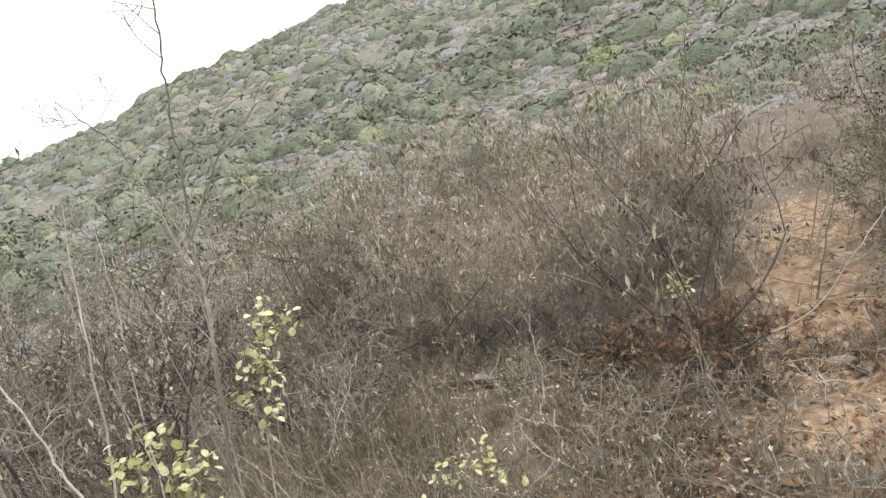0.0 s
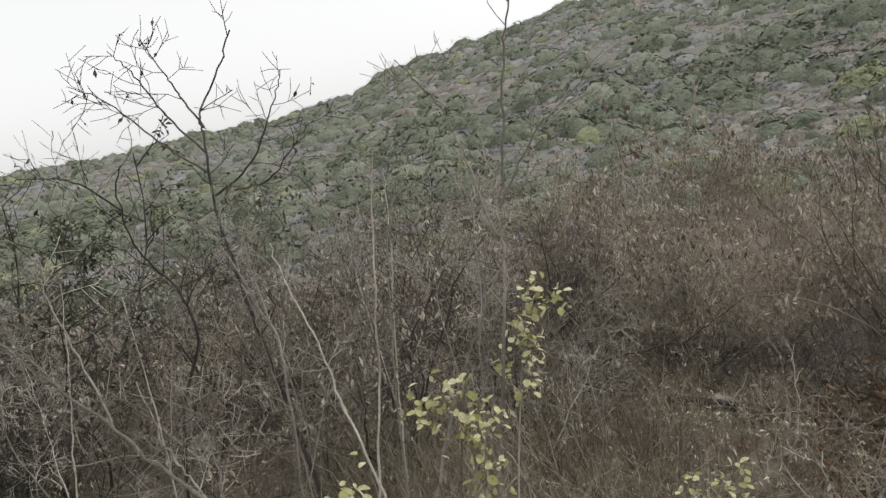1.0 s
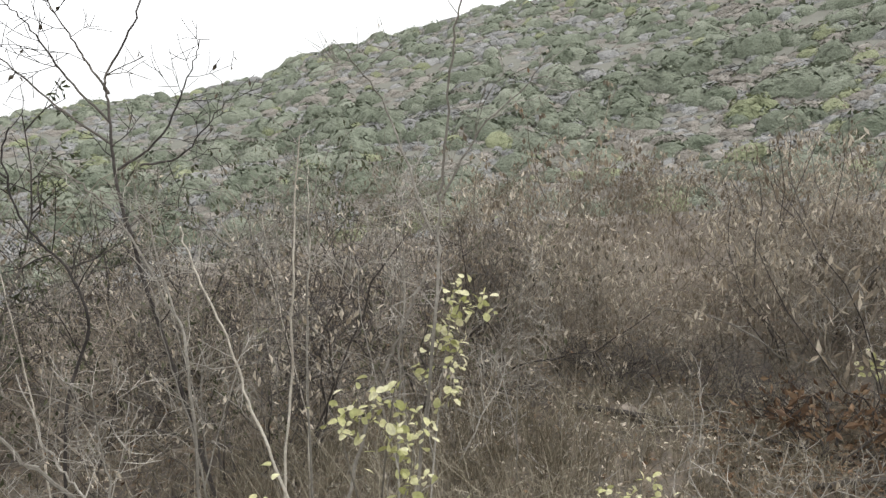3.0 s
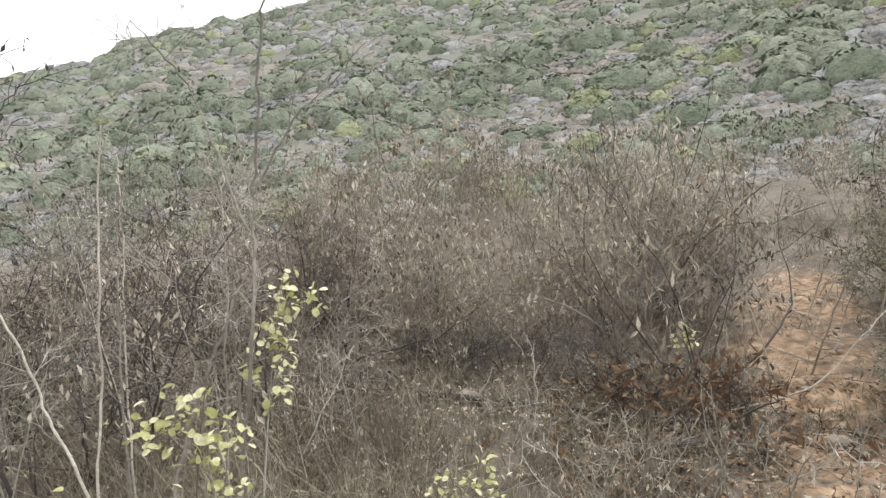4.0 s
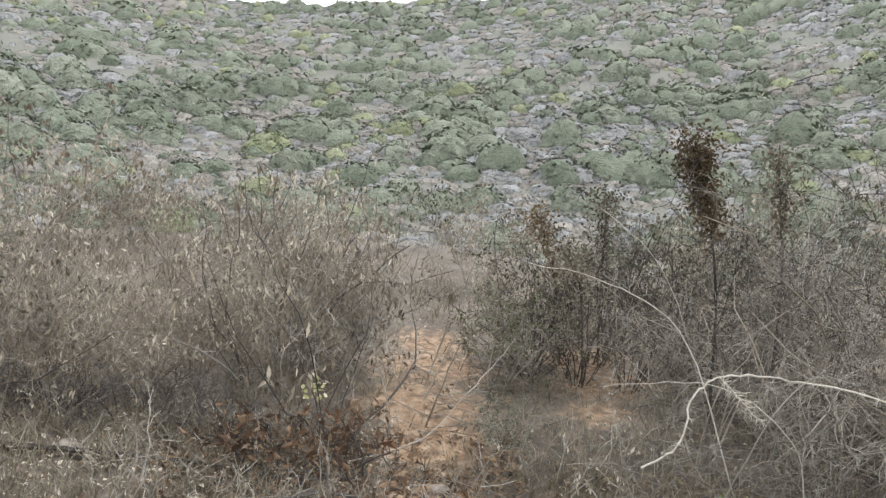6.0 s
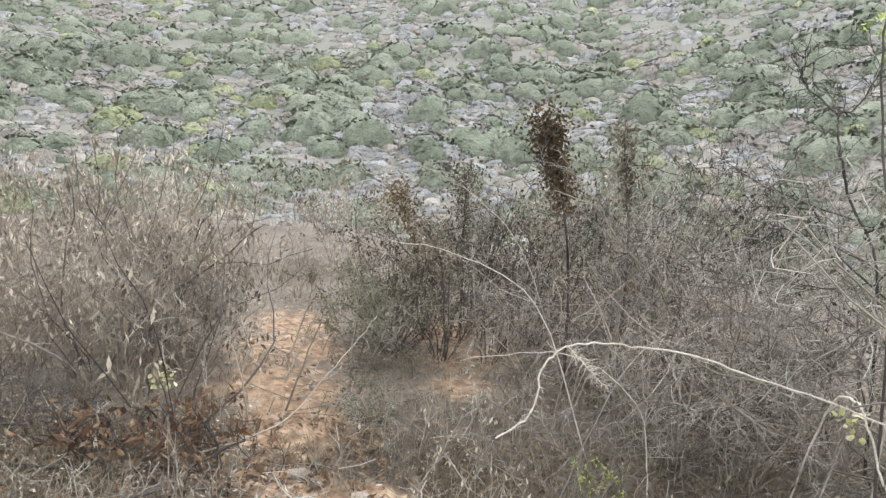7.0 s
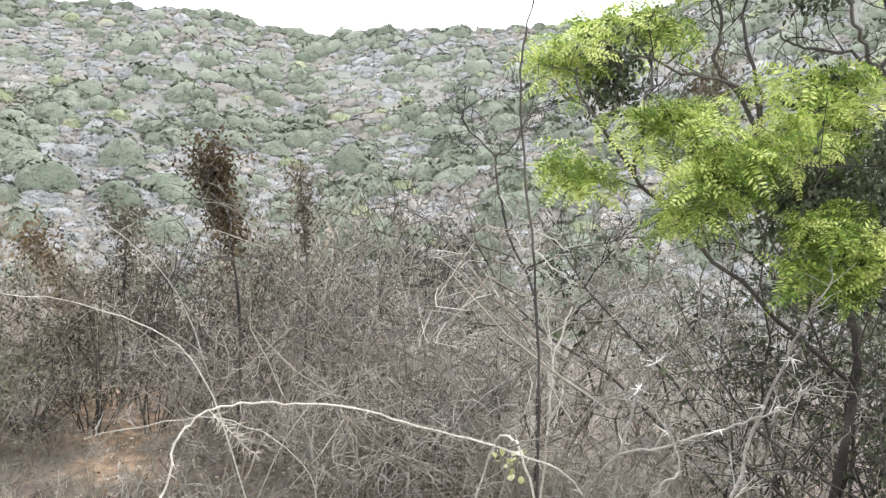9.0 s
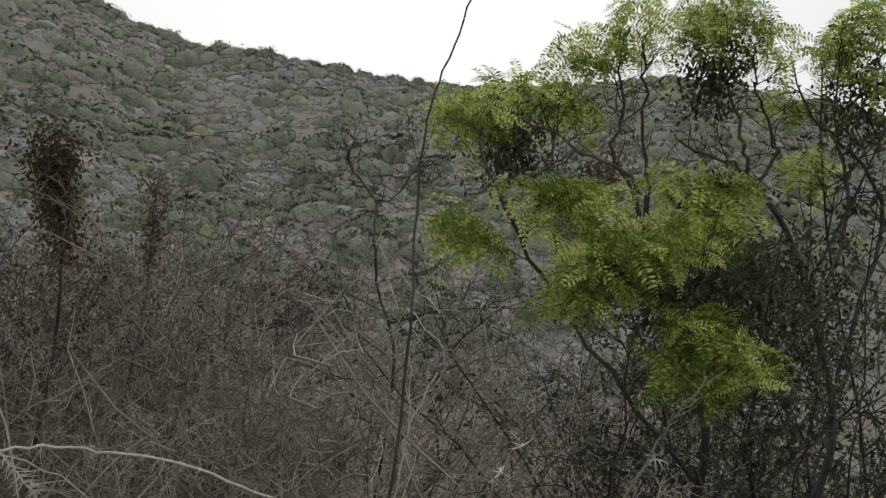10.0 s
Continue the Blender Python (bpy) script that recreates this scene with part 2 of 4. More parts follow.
# ---- mesh helpers ----
class Geo:
    """Collects vertices and faces."""

    def __init__(self):
        self.v, self.f, self.n = [], [], 0

    def add(self, verts, faces):
        self.v.append(np.asarray(verts, float))
        self.f.extend([tuple(i + self.n for i in face) for face in faces])
        self.n += len(verts)

    def tube(self, pts, radii, sides=3):
        pts = np.asarray(pts, float)
        d = pts[-1] - pts[0]
        d = d / (np.linalg.norm(d) + 1e-9)
        u = np.cross(d, (0.31, 0.17, 0.93) if abs(d[2]) < 0.9 else (1, 0, 0))
        u /= np.linalg.norm(u) + 1e-9
        a = np.arange(sides) * 2 * np.pi / sides
        ca, sa = np.cos(a)[:, None], np.sin(a)[:, None]
        if sides > 3 and len(pts) > 2:
            # carry the ring's axes along the bends
            tang = np.gradient(pts, axis=0)
            tang /= np.linalg.norm(tang, axis=1)[:, None] + 1e-9
            rings = []
            for tn in tang:
                u = u - tn * u.dot(tn)
                u /= np.linalg.norm(u) + 1e-9
                rings.append(ca * u + sa * np.cross(tn, u))
            ring = np.array(rings)
        else:
            ring = ca * u + sa * np.cross(d, u)
        verts = (pts[:, None] + np.asarray(radii)[:, None, None] * ring).reshape(-1, 3)
        faces = []
        for i in range(len(pts) - 1):
            for k in range(sides):
                p, q = i * sides + k, i * sides + (k + 1) % sides
                faces.append((p, q, q + sides, p + sides))
        if sides > 3:
            faces.append(tuple(range(sides))[::-1])
            faces.append(tuple(range((len(pts) - 1) * sides, len(pts) * sides)))
        self.add(verts, faces)

    def leaf(self, p, way, up, length, width, bend=0.25):
        """A folded, pointed leaf blade of six faces."""
        way = way / (np.linalg.norm(way) + 1e-9)
        side = np.cross(way, up)
        side /= np.linalg.norm(side) + 1e-9
        nor = np.cross(side, way)
        spine = [p + way * length * s - nor * length * bend * s * s for s in (0, 0.35, 0.7, 1)]
        verts = [spine[0], spine[1], spine[2], spine[3]]
        for s, k in ((1, 0.5), (2, 0.42)):
            verts += [spine[s] + side * width * k + nor * width * 0.18, spine[s] - side * width * k + nor * width * 0.18]
        self.add(verts, [(0, 4, 1), (0, 1, 5), (1, 4, 6, 2), (1, 2, 7, 5), (2, 6, 3), (2, 3, 7)])

    def mesh(self, name, mat, smooth=False):
        me = bpy.data.meshes.new(name)
        me.from_pydata(np.concatenate(self.v).tolist() if self.v else [], [], self.f)
        me.materials.append(mat)
        if smooth:
            me.shade_smooth()
        return me


def quads(name, corners, mat):
    """A mesh of loose faces from an array (n, corners, 3)."""
    n, k = corners.shape[:2]
    me = bpy.data.meshes.new(name)
    me.vertices.add(k * n)
    me.vertices.foreach_set("co", corners.reshape(-1).astype(np.float32))
    me.loops.add(k * n)
    me.loops.foreach_set("vertex_index", np.arange(k * n, dtype=np.int32))
    me.polygons.add(n)
    me.polygons.foreach_set("loop_start", np.arange(0, k * n, k, dtype=np.int32))
    me.polygons.foreach_set("loop_total", np.full(n, k, dtype=np.int32))
    me.update(calc_edges=True)
    me.materials.append(mat)
    return me


def part(name, geo, mat, parent, label=""):
    ob = new(name, geo if isinstance(geo, bpy.types.Mesh) else geo.mesh(name, mat))
    ob.parent = parent
    return tagged(ob, label)


def thing(name, place, label, category, group=""):
    ob = new(name)
    ob.empty_display_size = 0.1
    ob.matrix_world = place
    return tagged(ob, label, category, group)


def unit(v):
    v = np.asarray(v, float)
    return v / (np.linalg.norm(v) + 1e-9)


def curve(points, n):
    """A smooth line through a few points (Catmull-Rom)."""
    p = np.asarray(points, float)
    p = np.vstack([2 * p[0] - p[1], p, 2 * p[-1] - p[-2]])
    out = []
    for s in np.linspace(0, len(p) - 3 - 1e-6, n):
        i = int(s)
        t = s - i
        a, b, c, d = p[i:i + 4]
        out.append(0.5 * (2 * b + (c - a) * t + (2 * a - 5 * b + 4 * c - d) * t * t + (3 * b - a - 3 * c + d) * t ** 3))
    return np.array(out)


def wander(rng, p, d, length, n, jitter, lift=0.0):
    """A crooked line from p along d."""
    pts, d = [np.asarray(p, float)], unit(d)
    for _ in range(n):
        d = unit(d + rng.normal(0, jitter, 3) + (0, 0, lift))
        pts.append(pts[-1] + d * length / n)
    return np.array(pts)


def twigs(rng, geo, line, rad, count, length, depth, jitter=0.28, lift=0.03, spread=0.9, start=0.2, tips=None, thin=0.0011):
    """Side shoots along a line, branching again while depth lasts; tips collects the shoot lines."""
    for _ in range(count):
        s = rng.uniform(start, 1.0) * (len(line) - 1.001)
        i = int(s)
        p = line[i] + (line[i + 1] - line[i]) * (s - i)
        along = unit(line[i + 1] - line[i])
        out = unit(np.cross(along, rng.normal(0, 1, 3)))
        d = along * rng.uniform(0.3, 1.0) + out * spread
        ln = length * rng.uniform(0.5, 1.2) * (1.1 - 0.5 * s / len(line))
        shoot = wander(rng, p, d, ln, 4 if depth else 2, jitter, lift)
        r0 = max(rad * 0.55, thin)
        geo.tube(shoot, np.linspace(r0, max(r0 * 0.45, thin * 0.8), len(shoot)))
        if tips is not None:
            tips.append(shoot)
        if depth:
            twigs(rng, geo, shoot, r0, max(2, int(count * 0.6)), length * 0.5, depth - 1, jitter, lift, spread, 0.15, tips, thin)


def hang_leaves(rng, geo, tips, count, length, width, droop=1.0):
    for _ in range(count):
        line = tips[rng.integers(len(tips))]
        s = rng.uniform(0.2, 1) * (len(line) - 1.001)
        i = int(s)
        p = line[i] + (line[i + 1] - line[i]) * (s - i)
        d = rng.normal(0, 0.45, 3) + (0, 0, -droop)
        k = rng.uniform(0.55, 1.25)
        d = unit(d)
        side = unit(np.cross(d, rng.normal(0, 1, 3)))
        fold = np.cross(side, d) * width * k * rng.uniform(0.1, 0.5)
        mid = p + d * length * k * 0.5
        geo.add([p, mid + side * width * k * 0.5 + fold, p + d * length * k, mid - side * width * k * 0.5 + fold, mid], [(0, 1, 4), (1, 2, 4), (2, 3, 4), (3, 0, 4)])


def shrub(seed, name, label, category, group, height, stems, spread, bark, leaf_mat=None, leaves=0, leaf=(0.035, 0.012), rad=0.007,
          shoots=9, reach=0.32, depth=1, fine_bark=None, droop=1.0, lift=0.06, place=None, crook=0.17, fan=0.95, thin=0.0011):
    """A many-stemmed shrub: stems, twigs, leaves."""
    rng = np.random.default_rng(seed)
    ob = thing(name, place or pose(0, 0, 0), label, category, group)
    fine, tips = Geo(), []
    for k in range(stems):
        a = 2 * np.pi * (k + rng.uniform(0, 0.8)) / stems
        lean = spread * rng.uniform(0.2, 1.0)
        h = height * rng.uniform(0.65, 1.0)
        d = (np.cos(a) * lean, np.sin(a) * lean, 1)
        line = wander(rng, (0.06 * np.cos(a), 0.06 * np.sin(a), -0.03), d, h * np.sqrt(1 + lean * lean * 0.6), 8, crook, lift)
        r = rad * rng.uniform(0.6, 1.2)
        g = Geo()
        g.tube(line, np.linspace(r, r * 0.3, len(line)), 4)
        part("stem", g, bark, ob)
        tips.append(line[2:])
        twigs(rng, fine, line, r * 0.7, shoots, reach, depth, tips=tips, lift=0.02, start=0.3, spread=fan, jitter=0.2 + crook * 0.5, thin=thin)
    tagged(part("brush", fine, fine_bark or bark, ob), kind="stuff")
    if leaves:
        g = Geo()
        hang_leaves(rng, g, tips, leaves, *leaf, droop)
        tagged(part("foliage", g, leaf_mat, ob), kind="stuff")
    return ob


def set_down(ob, x, y, turn=0.0, size=1.0, tip=0.0):
    """Pose for a copy or a first piece that stands at x, y."""
    return pose(x, y, float(lie(x, y)), tip, 0, turn) @ Matrix.Scale(size, 4)


# ---- ground ----
def build_ground():
    az = np.radians(np.concatenate([np.arange(-180, -60, 4), np.arange(-60, 100, 0.8), np.arange(100, 180, 4)]))
    rr = np.concatenate([[0.3], np.arange(0.4, 8, 0.09), np.geomspace(8, 330, 90), np.geomspace(400, 3500, 8)])
    a, r = np.meshgrid(az, rr)
    x, y = r * np.sin(a), r * np.cos(a)
    z = lie(x, y)
    rng = np.random.default_rng(5)
    z = z + np.where(r < 9, rng.normal(0, 0.008, z.shape), 0)
    na, nr = len(az), len(rr)
    verts = np.stack([x, y, z], -1).reshape(-1, 3)
    i, k = np.meshgrid(np.arange(nr - 1), np.arange(na), indexing="ij")
    k2 = (k + 1) % na
    faces = np.stack([i * na + k, (i + 1) * na + k, (i + 1) * na + k2, i * na + k2], -1).reshape(-1, 4)
    me = bpy.data.meshes.new("ground")
    me.from_pydata(verts.tolist(), [], faces[:, ::-1].tolist() + [tuple(range(na))])
    me.materials.append(SOIL)
    me.shade_smooth()
    att = me.attributes.new("bare", "FLOAT", "POINT")
    att.data.foreach_set("value", bare(x, y).reshape(-1).astype(np.float32))
    # 0 on near ground, 1 from 26 m outwards
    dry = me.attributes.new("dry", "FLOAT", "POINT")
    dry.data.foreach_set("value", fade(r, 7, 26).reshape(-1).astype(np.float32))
    tagged(new("ground", me), "litter-strewn grey-brown soil with an orange earth trail, rising to a scrub hill", "ground", kind="structure")


build_ground()


# ---- scrub on the hill ----
def lobes(rng, n):
    """Random bumps of n bushes: a function of direction (n, k, 3) that gives the factor on the radius."""
    d = rng.normal(0, 1, (n, 7, 3))
    d /= np.linalg.norm(d, axis=-1, keepdims=True)
    amp = rng.uniform(0.1, 0.38, (n, 7))

    def factor(u):
        near = np.einsum("nki,nji->nkj", u, d)
        return 0.72 + (amp[:, None] * np.clip((near - 0.55) / 0.45, 0, 1) ** 1.5).max(-1) + 0.05 * np.sin(9 * near[..., 0]) * np.sin(7 * near[..., 1])

    return factor


def bushes(rng, x, y, size, flat, rings, sides, flakes, grain, open_crown):
    """Lobed crowns with a ragged skin of small flakes: triangles, their normals and a tone for each bush. Open crowns of bare twigs shade more evenly."""
    n = len(x)
    foot = np.stack([x, y, np.zeros(n)], -1)[:, None]
    shape = lobes(rng, n)
    tone = rng.random(n)
    el = np.linspace(0.0, np.pi / 2, rings + 1)
    a = np.arange(sides) * 2 * np.pi / sides
    e2, a2 = np.meshgrid(el, a, indexing="ij")
    u = np.stack([np.cos(e2) * np.sin(a2), np.cos(e2) * np.cos(a2), np.sin(e2)], -1).reshape(1, -1, 3)
    u = u + rng.normal(0, 0.05, (n, u.shape[1], 3)) * (1, 1, 0.4)
    u /= np.linalg.norm(u, axis=-1, keepdims=True)
    scale = size[:, None, None] * np.stack([np.ones(n), rng.uniform(0.75, 1.2, n), flat], -1)[:, None]
    # the crown spreads out where it meets the ground
    splay = np.stack([1 + 0.12 * (1 - u[..., 2]) ** 2] * 2 + [np.ones(u.shape[:2])], -1)
    p = (0.9 * u * shape(u)[..., None] * scale * splay + foot - 0.08 * scale * (0, 0, 1)).reshape(n, rings + 1, sides, 3)
    p[:, rings] = p[:, rings].mean(1, keepdims=True)
    q = np.roll(p, -1, 2)
    quad = np.stack([p[:, :-1], q[:, :-1], q[:, 1:], p[:, :-1], q[:, 1:], p[:, 1:]], 3).reshape(n, -1, 3)
    soft = (quad - foot) / (scale * scale)
    quad[..., 2] += lie(quad[..., 0], quad[..., 1])
    t1, n1 = quad.reshape(-1, 3, 3), (soft / (np.linalg.norm(soft, axis=-1, keepdims=True) + 1e-9)).reshape(-1, 3, 3)
    facet = np.cross(t1[:, 1] - t1[:, 0], t1[:, 2] - t1[:, 0])
    facet /= np.linalg.norm(facet, axis=-1, keepdims=True) + 1e-9
    facet *= np.sign((facet * n1[:, 0]).sum(-1, keepdims=True))
    n1 = n1 * 0.6 + facet[:, None] * (0.4 - 0.25 * open_crown) + (0, 0, 0.15 + 0.6 * open_crown)
    u = rng.normal(0, 1, (n, flakes, 3)) + (0, 0, 0.35)
    u[..., 2] = np.abs(u[..., 2])
    u /= np.linalg.norm(u, axis=-1, keepdims=True)
    c = u * (shape(u) * rng.uniform(0.8, 1.13, (n, flakes)))[..., None] * scale + foot
    c[..., 2] += lie(c[..., 0], c[..., 1])
    nor = u / scale
    nor /= np.linalg.norm(nor, axis=-1, keepdims=True)
    way = np.cross(nor, rng.normal(0, 1, u.shape)) + nor * rng.uniform(0, 0.3, (n, flakes, 1))
    way /= np.linalg.norm(way, axis=-1, keepdims=True) + 1e-9
    side = np.cross(nor, way)
    ln = grain * size[:, None, None] * rng.uniform(0.045, 0.15, (n, flakes, 1))
    tri = np.stack([c - way * ln - side * ln * 0.6, c - way * ln * 0.5 + side * ln * 0.8, c + way * ln], 2)
    soft = nor + rng.normal(0, 0.3, nor.shape) + (0, 0, 0.15 + 0.6 * open_crown)
    t2, n2 = tri.reshape(-1, 3, 3), np.repeat(soft[:, :, None], 3, 2).reshape(-1, 3, 3)
    tones = np.concatenate([np.repeat(tone, quad.shape[1] // 3), np.repeat(tone, flakes)])
    tris, nors = np.concatenate([t1, t2]), np.concatenate([n1, n2])
    # faces look the way their normals do
    away = (np.cross(tris[:, 1] - tris[:, 0], tris[:, 2] - tris[:, 0]) * nors.sum(1)).sum(-1) < 0
    tris[away], nors[away] = tris[away][:, ::-1], nors[away][:, ::-1]
    return tris, nors, tones


def build_hill():
    rng = np.random.default_rng(11)
    kinds = [("grey_scrub", SCRUB_GREY, "grey leafless scrub bushes covering the hillside, with haze in their colour", 0.25, (0.35, 0.65)), ("green_scrub", SCRUB_GREEN, "dull grey-green scrub bushes on the hillside", 0.52, (0.6, 1.0)),
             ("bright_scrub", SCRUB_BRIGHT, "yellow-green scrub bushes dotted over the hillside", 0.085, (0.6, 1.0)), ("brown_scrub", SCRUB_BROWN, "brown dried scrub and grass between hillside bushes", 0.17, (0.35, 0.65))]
    n = 9800
    az = rng.uniform(-58, 100, n)
    far, _ = ridge(az)
    r = np.where(np.arange(n) < 3000, rng.uniform(17, 85, n), np.sqrt(rng.uniform(0, 1, n)) * (far * 1.06 - 30) + 30)
    size = (0.45 + 2.0 * rng.random(n) ** 2.2) * np.interp(r, [17, 35, 60, 150], [0.5, 0.85, 1.1, 1.4])
    # the kinds grow in drifts
    x, y = r * np.sin(np.radians(az)), r * np.cos(np.radians(az))
    drift = np.sin(x * 0.11 + 1.3 * np.sin(y * 0.05)) + np.sin(y * 0.13 + 1.7 * np.sin(x * 0.06 + 2)) + 0.6 * np.sin(0.31 * x - 0.23 * y)
    pick = np.argsort(np.argsort(drift + rng.normal(0, 1.3, n))) / n
    # drier and browner at the foot of the slope
    pick = np.where((r < 40) & (rng.random(n) < 0.35), 0.97, pick)
    # more of the pale grey scrub high on the slope, standing for thicker haze
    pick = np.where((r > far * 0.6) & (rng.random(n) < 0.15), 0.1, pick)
    # taller bushes along the ridge
    crest = np.arange(n) > n - 700
    r = np.where(crest, far * rng.uniform(0.96, 1.02, n), r)
    size = np.where(crest, rng.uniform(0.5, 1.7, n), size)
    x, y = r * np.sin(np.radians(az)), r * np.cos(np.radians(az))
    green = 0.5 + 0.5 * np.sin(x * 0.05 + 2) * np.sin(y * 0.06)
    low = np.zeros(n)
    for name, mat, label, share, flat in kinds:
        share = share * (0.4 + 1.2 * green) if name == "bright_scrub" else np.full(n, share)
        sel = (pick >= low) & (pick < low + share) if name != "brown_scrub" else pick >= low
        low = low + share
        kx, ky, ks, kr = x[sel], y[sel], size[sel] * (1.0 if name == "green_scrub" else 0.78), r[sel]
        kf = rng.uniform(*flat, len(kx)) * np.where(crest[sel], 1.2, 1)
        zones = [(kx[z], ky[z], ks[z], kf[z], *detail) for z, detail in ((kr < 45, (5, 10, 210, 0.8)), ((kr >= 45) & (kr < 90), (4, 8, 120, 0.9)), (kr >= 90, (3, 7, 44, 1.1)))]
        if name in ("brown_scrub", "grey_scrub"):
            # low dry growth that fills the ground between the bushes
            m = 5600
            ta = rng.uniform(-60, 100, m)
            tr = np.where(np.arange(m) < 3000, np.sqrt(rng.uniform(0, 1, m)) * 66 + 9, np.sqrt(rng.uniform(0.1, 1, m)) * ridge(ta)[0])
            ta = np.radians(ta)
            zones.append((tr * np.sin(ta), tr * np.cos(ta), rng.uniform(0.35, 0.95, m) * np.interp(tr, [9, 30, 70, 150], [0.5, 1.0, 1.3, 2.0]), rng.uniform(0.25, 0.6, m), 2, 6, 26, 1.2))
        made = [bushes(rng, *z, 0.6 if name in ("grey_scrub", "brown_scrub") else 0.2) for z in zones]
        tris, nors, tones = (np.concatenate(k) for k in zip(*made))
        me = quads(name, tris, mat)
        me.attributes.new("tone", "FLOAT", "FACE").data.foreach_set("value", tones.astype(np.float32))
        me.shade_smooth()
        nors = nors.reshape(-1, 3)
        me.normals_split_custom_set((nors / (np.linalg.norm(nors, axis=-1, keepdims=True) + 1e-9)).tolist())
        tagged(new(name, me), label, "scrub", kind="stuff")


build_hill()


# ---- planting ----
def plant_row(make, spots, seed, sizes=(0.85, 1.15)):
    """Builds a few variants and copies them to the spots."""
    rng = np.random.default_rng(seed)
    first = [make(k) for k in range(min(5, len(spots)))]
    for i, (x, y, s) in enumerate(spots):
        m = set_down(None, x, y, rng.uniform(0, 360), s * rng.uniform(*sizes), rng.uniform(-5, 5))
        if i < len(first):
            first[i].matrix_world = m
        else:
            copy_thing(first[i % len(first)], m)


def polar(az, r):
    return r * math.sin(radians(az)), r * math.cos(radians(az))


def scatter(seed, n, az, r, size, clear=()):
    """Spots over a sector of bearings and distances, clear of the trail and of given discs."""
    rng, out = np.random.default_rng(seed), []
    while len(out) < n:
        x, y = polar(rng.uniform(*az), math.sqrt(rng.uniform(r[0] ** 2, r[1] ** 2)))
        if bare(np.array(x), np.array(y)) > 0.3 or any(math.hypot(x - cx, y - cy) < cr for cx, cy, cr in clear):
            continue
        out.append((x, y, rng.uniform(*size)))
    return out


def sapling(seed, name, label, lines, rad, bark, shoots=6, reach=0.25, depth=1, fine_bark=None, leaves=0, leaf_mat=None, leaf=(0.03, 0.01),
            category="shrub", group="", rooted=True, spines=0, tip=0.35, droop=1.0, thin=0.0011):
    """A plant or stick of a few drawn stems: the first runs down to the ground."""
    rng = np.random.default_rng(seed)
    x, y, _ = lines[0][0]
    base = Vector((x, y, float(lie(x, y))))
    ob = thing(name, Matrix.Translation(base), label, category, group)
    fine, tips = Geo(), []
    for k, pts in enumerate(lines):
        pts = [np.array(p, float) - np.array(base) for p in pts]
        if k == 0 and rooted:
            pts = [np.array((0, 0, -0.04))] + [p for p in pts if p[2] > 0.06]
        line = curve(pts, 6 * len(pts))
        line += rng.normal(0, 0.004, line.shape) * np.linspace(0.3, 1, len(line))[:, None]
        r = rad * (1 if k == 0 else 0.6)
        g = Geo()
        g.tube(line, np.linspace(r, r * tip, len(line)), 6)
        part("stem" if k == 0 else "branch", g, bark, ob)
        tips.append(line[len(line) // 4:])
        if shoots:
            twigs(rng, fine, line, r * 0.6, shoots, reach, depth, tips=tips, start=0.3, thin=thin, jitter=0.19)
        for _ in range(spines):
            s = rng.integers(1, len(line) - 1)
            d = np.cross(unit(line[s + 1] - line[s]), rng.normal(0, 1, 3)) + 0.4 * unit(line[s + 1] - line[s])
            fine.tube(wander(rng, line[s], d, rng.uniform(0.012, 0.045), 2, 0.2), (0.0011, 0.0009, 0.0004))
    if fine.n:
        tagged(part("brush", fine, fine_bark or bark, ob), kind="stuff")
    if leaves:
        g = Geo()
        hang_leaves(rng, g, tips, leaves, *leaf, droop)
        tagged(part("foliage", g, leaf_mat, ob), kind="stuff")
    return ob


# ---- dense brown brush with hanging dead leaves, beyond the clearing ----
plant_row(lambda k: shrub(100 + k, "dry_shrub", "dry brown shrub with hanging dead leaves", "shrub", "dry shrubs beyond the clearing", 0.95, 9, 0.65, BARK_BROWN,
                          LEAF_WITHER if k == 3 else LEAF_DRY, 230, (0.052, 0.018), 0.005, 9, 0.28, 1, BARK_GREY if k % 2 else BARK_BROWN, crook=0.2),
          scatter(1, 38, (-12, 18), (3.85, 6.0), (0.8, 1.1)), 3)
plant_row(lambda k: shrub(110 + k, "dry_shrub", "dry brown shrub with hanging dead leaves", "shrub", "dry shrubs beyond the clearing", 0.95, 8, 0.65, BARK_BROWN,
                          LEAF_WITHER if k == 3 else LEAF_DRY, 220, (0.05, 0.02), 0.005, 5, 0.3, 1, BARK_GREY),
          scatter(2, 30, (-14, 22), (6, 10.5), (0.9, 1.25)), 3)

# ---- grey leafless brush further along ----
plant_row(lambda k: shrub(200 + k, "bare_shrub", "grey leafless shrub of crowded thin twigs", "shrub", "leafless grey shrubs", 1.15, 8, 0.8, BARK_BROWN if k % 2 else BARK_DARK,
                          LEAF_DULL if k % 2 else LEAF_DRY, 260, (0.034, 0.014), 0.006, 9, 0.34, 1, BARK_BROWN if k % 2 else BARK_DARK, crook=0.24, fan=1.1),
          scatter(4, 34, (-62, -11), (3.1, 5.6), (0.8, 1.1)), 6)
plant_row(lambda k: shrub(210 + k, "bare_shrub", "grey leafless shrub of crowded thin twigs", "shrub", "leafless grey shrubs", 1.15, 8, 0.8, BARK_BROWN,
                          LEAF_DULL if k % 2 else LEAF_WITHER, 240, (0.035, 0.015), 0.006, 5, 0.36, 1, BARK_GREY if k % 2 else BARK_BROWN, crook=0.24, fan=1.1),
          scatter(5, 22, (-62, -8), (5.6, 11), (0.95, 1.35)) + scatter(6, 34, (44, 116), (5.0, 10), (0.95, 1.3)), 6)

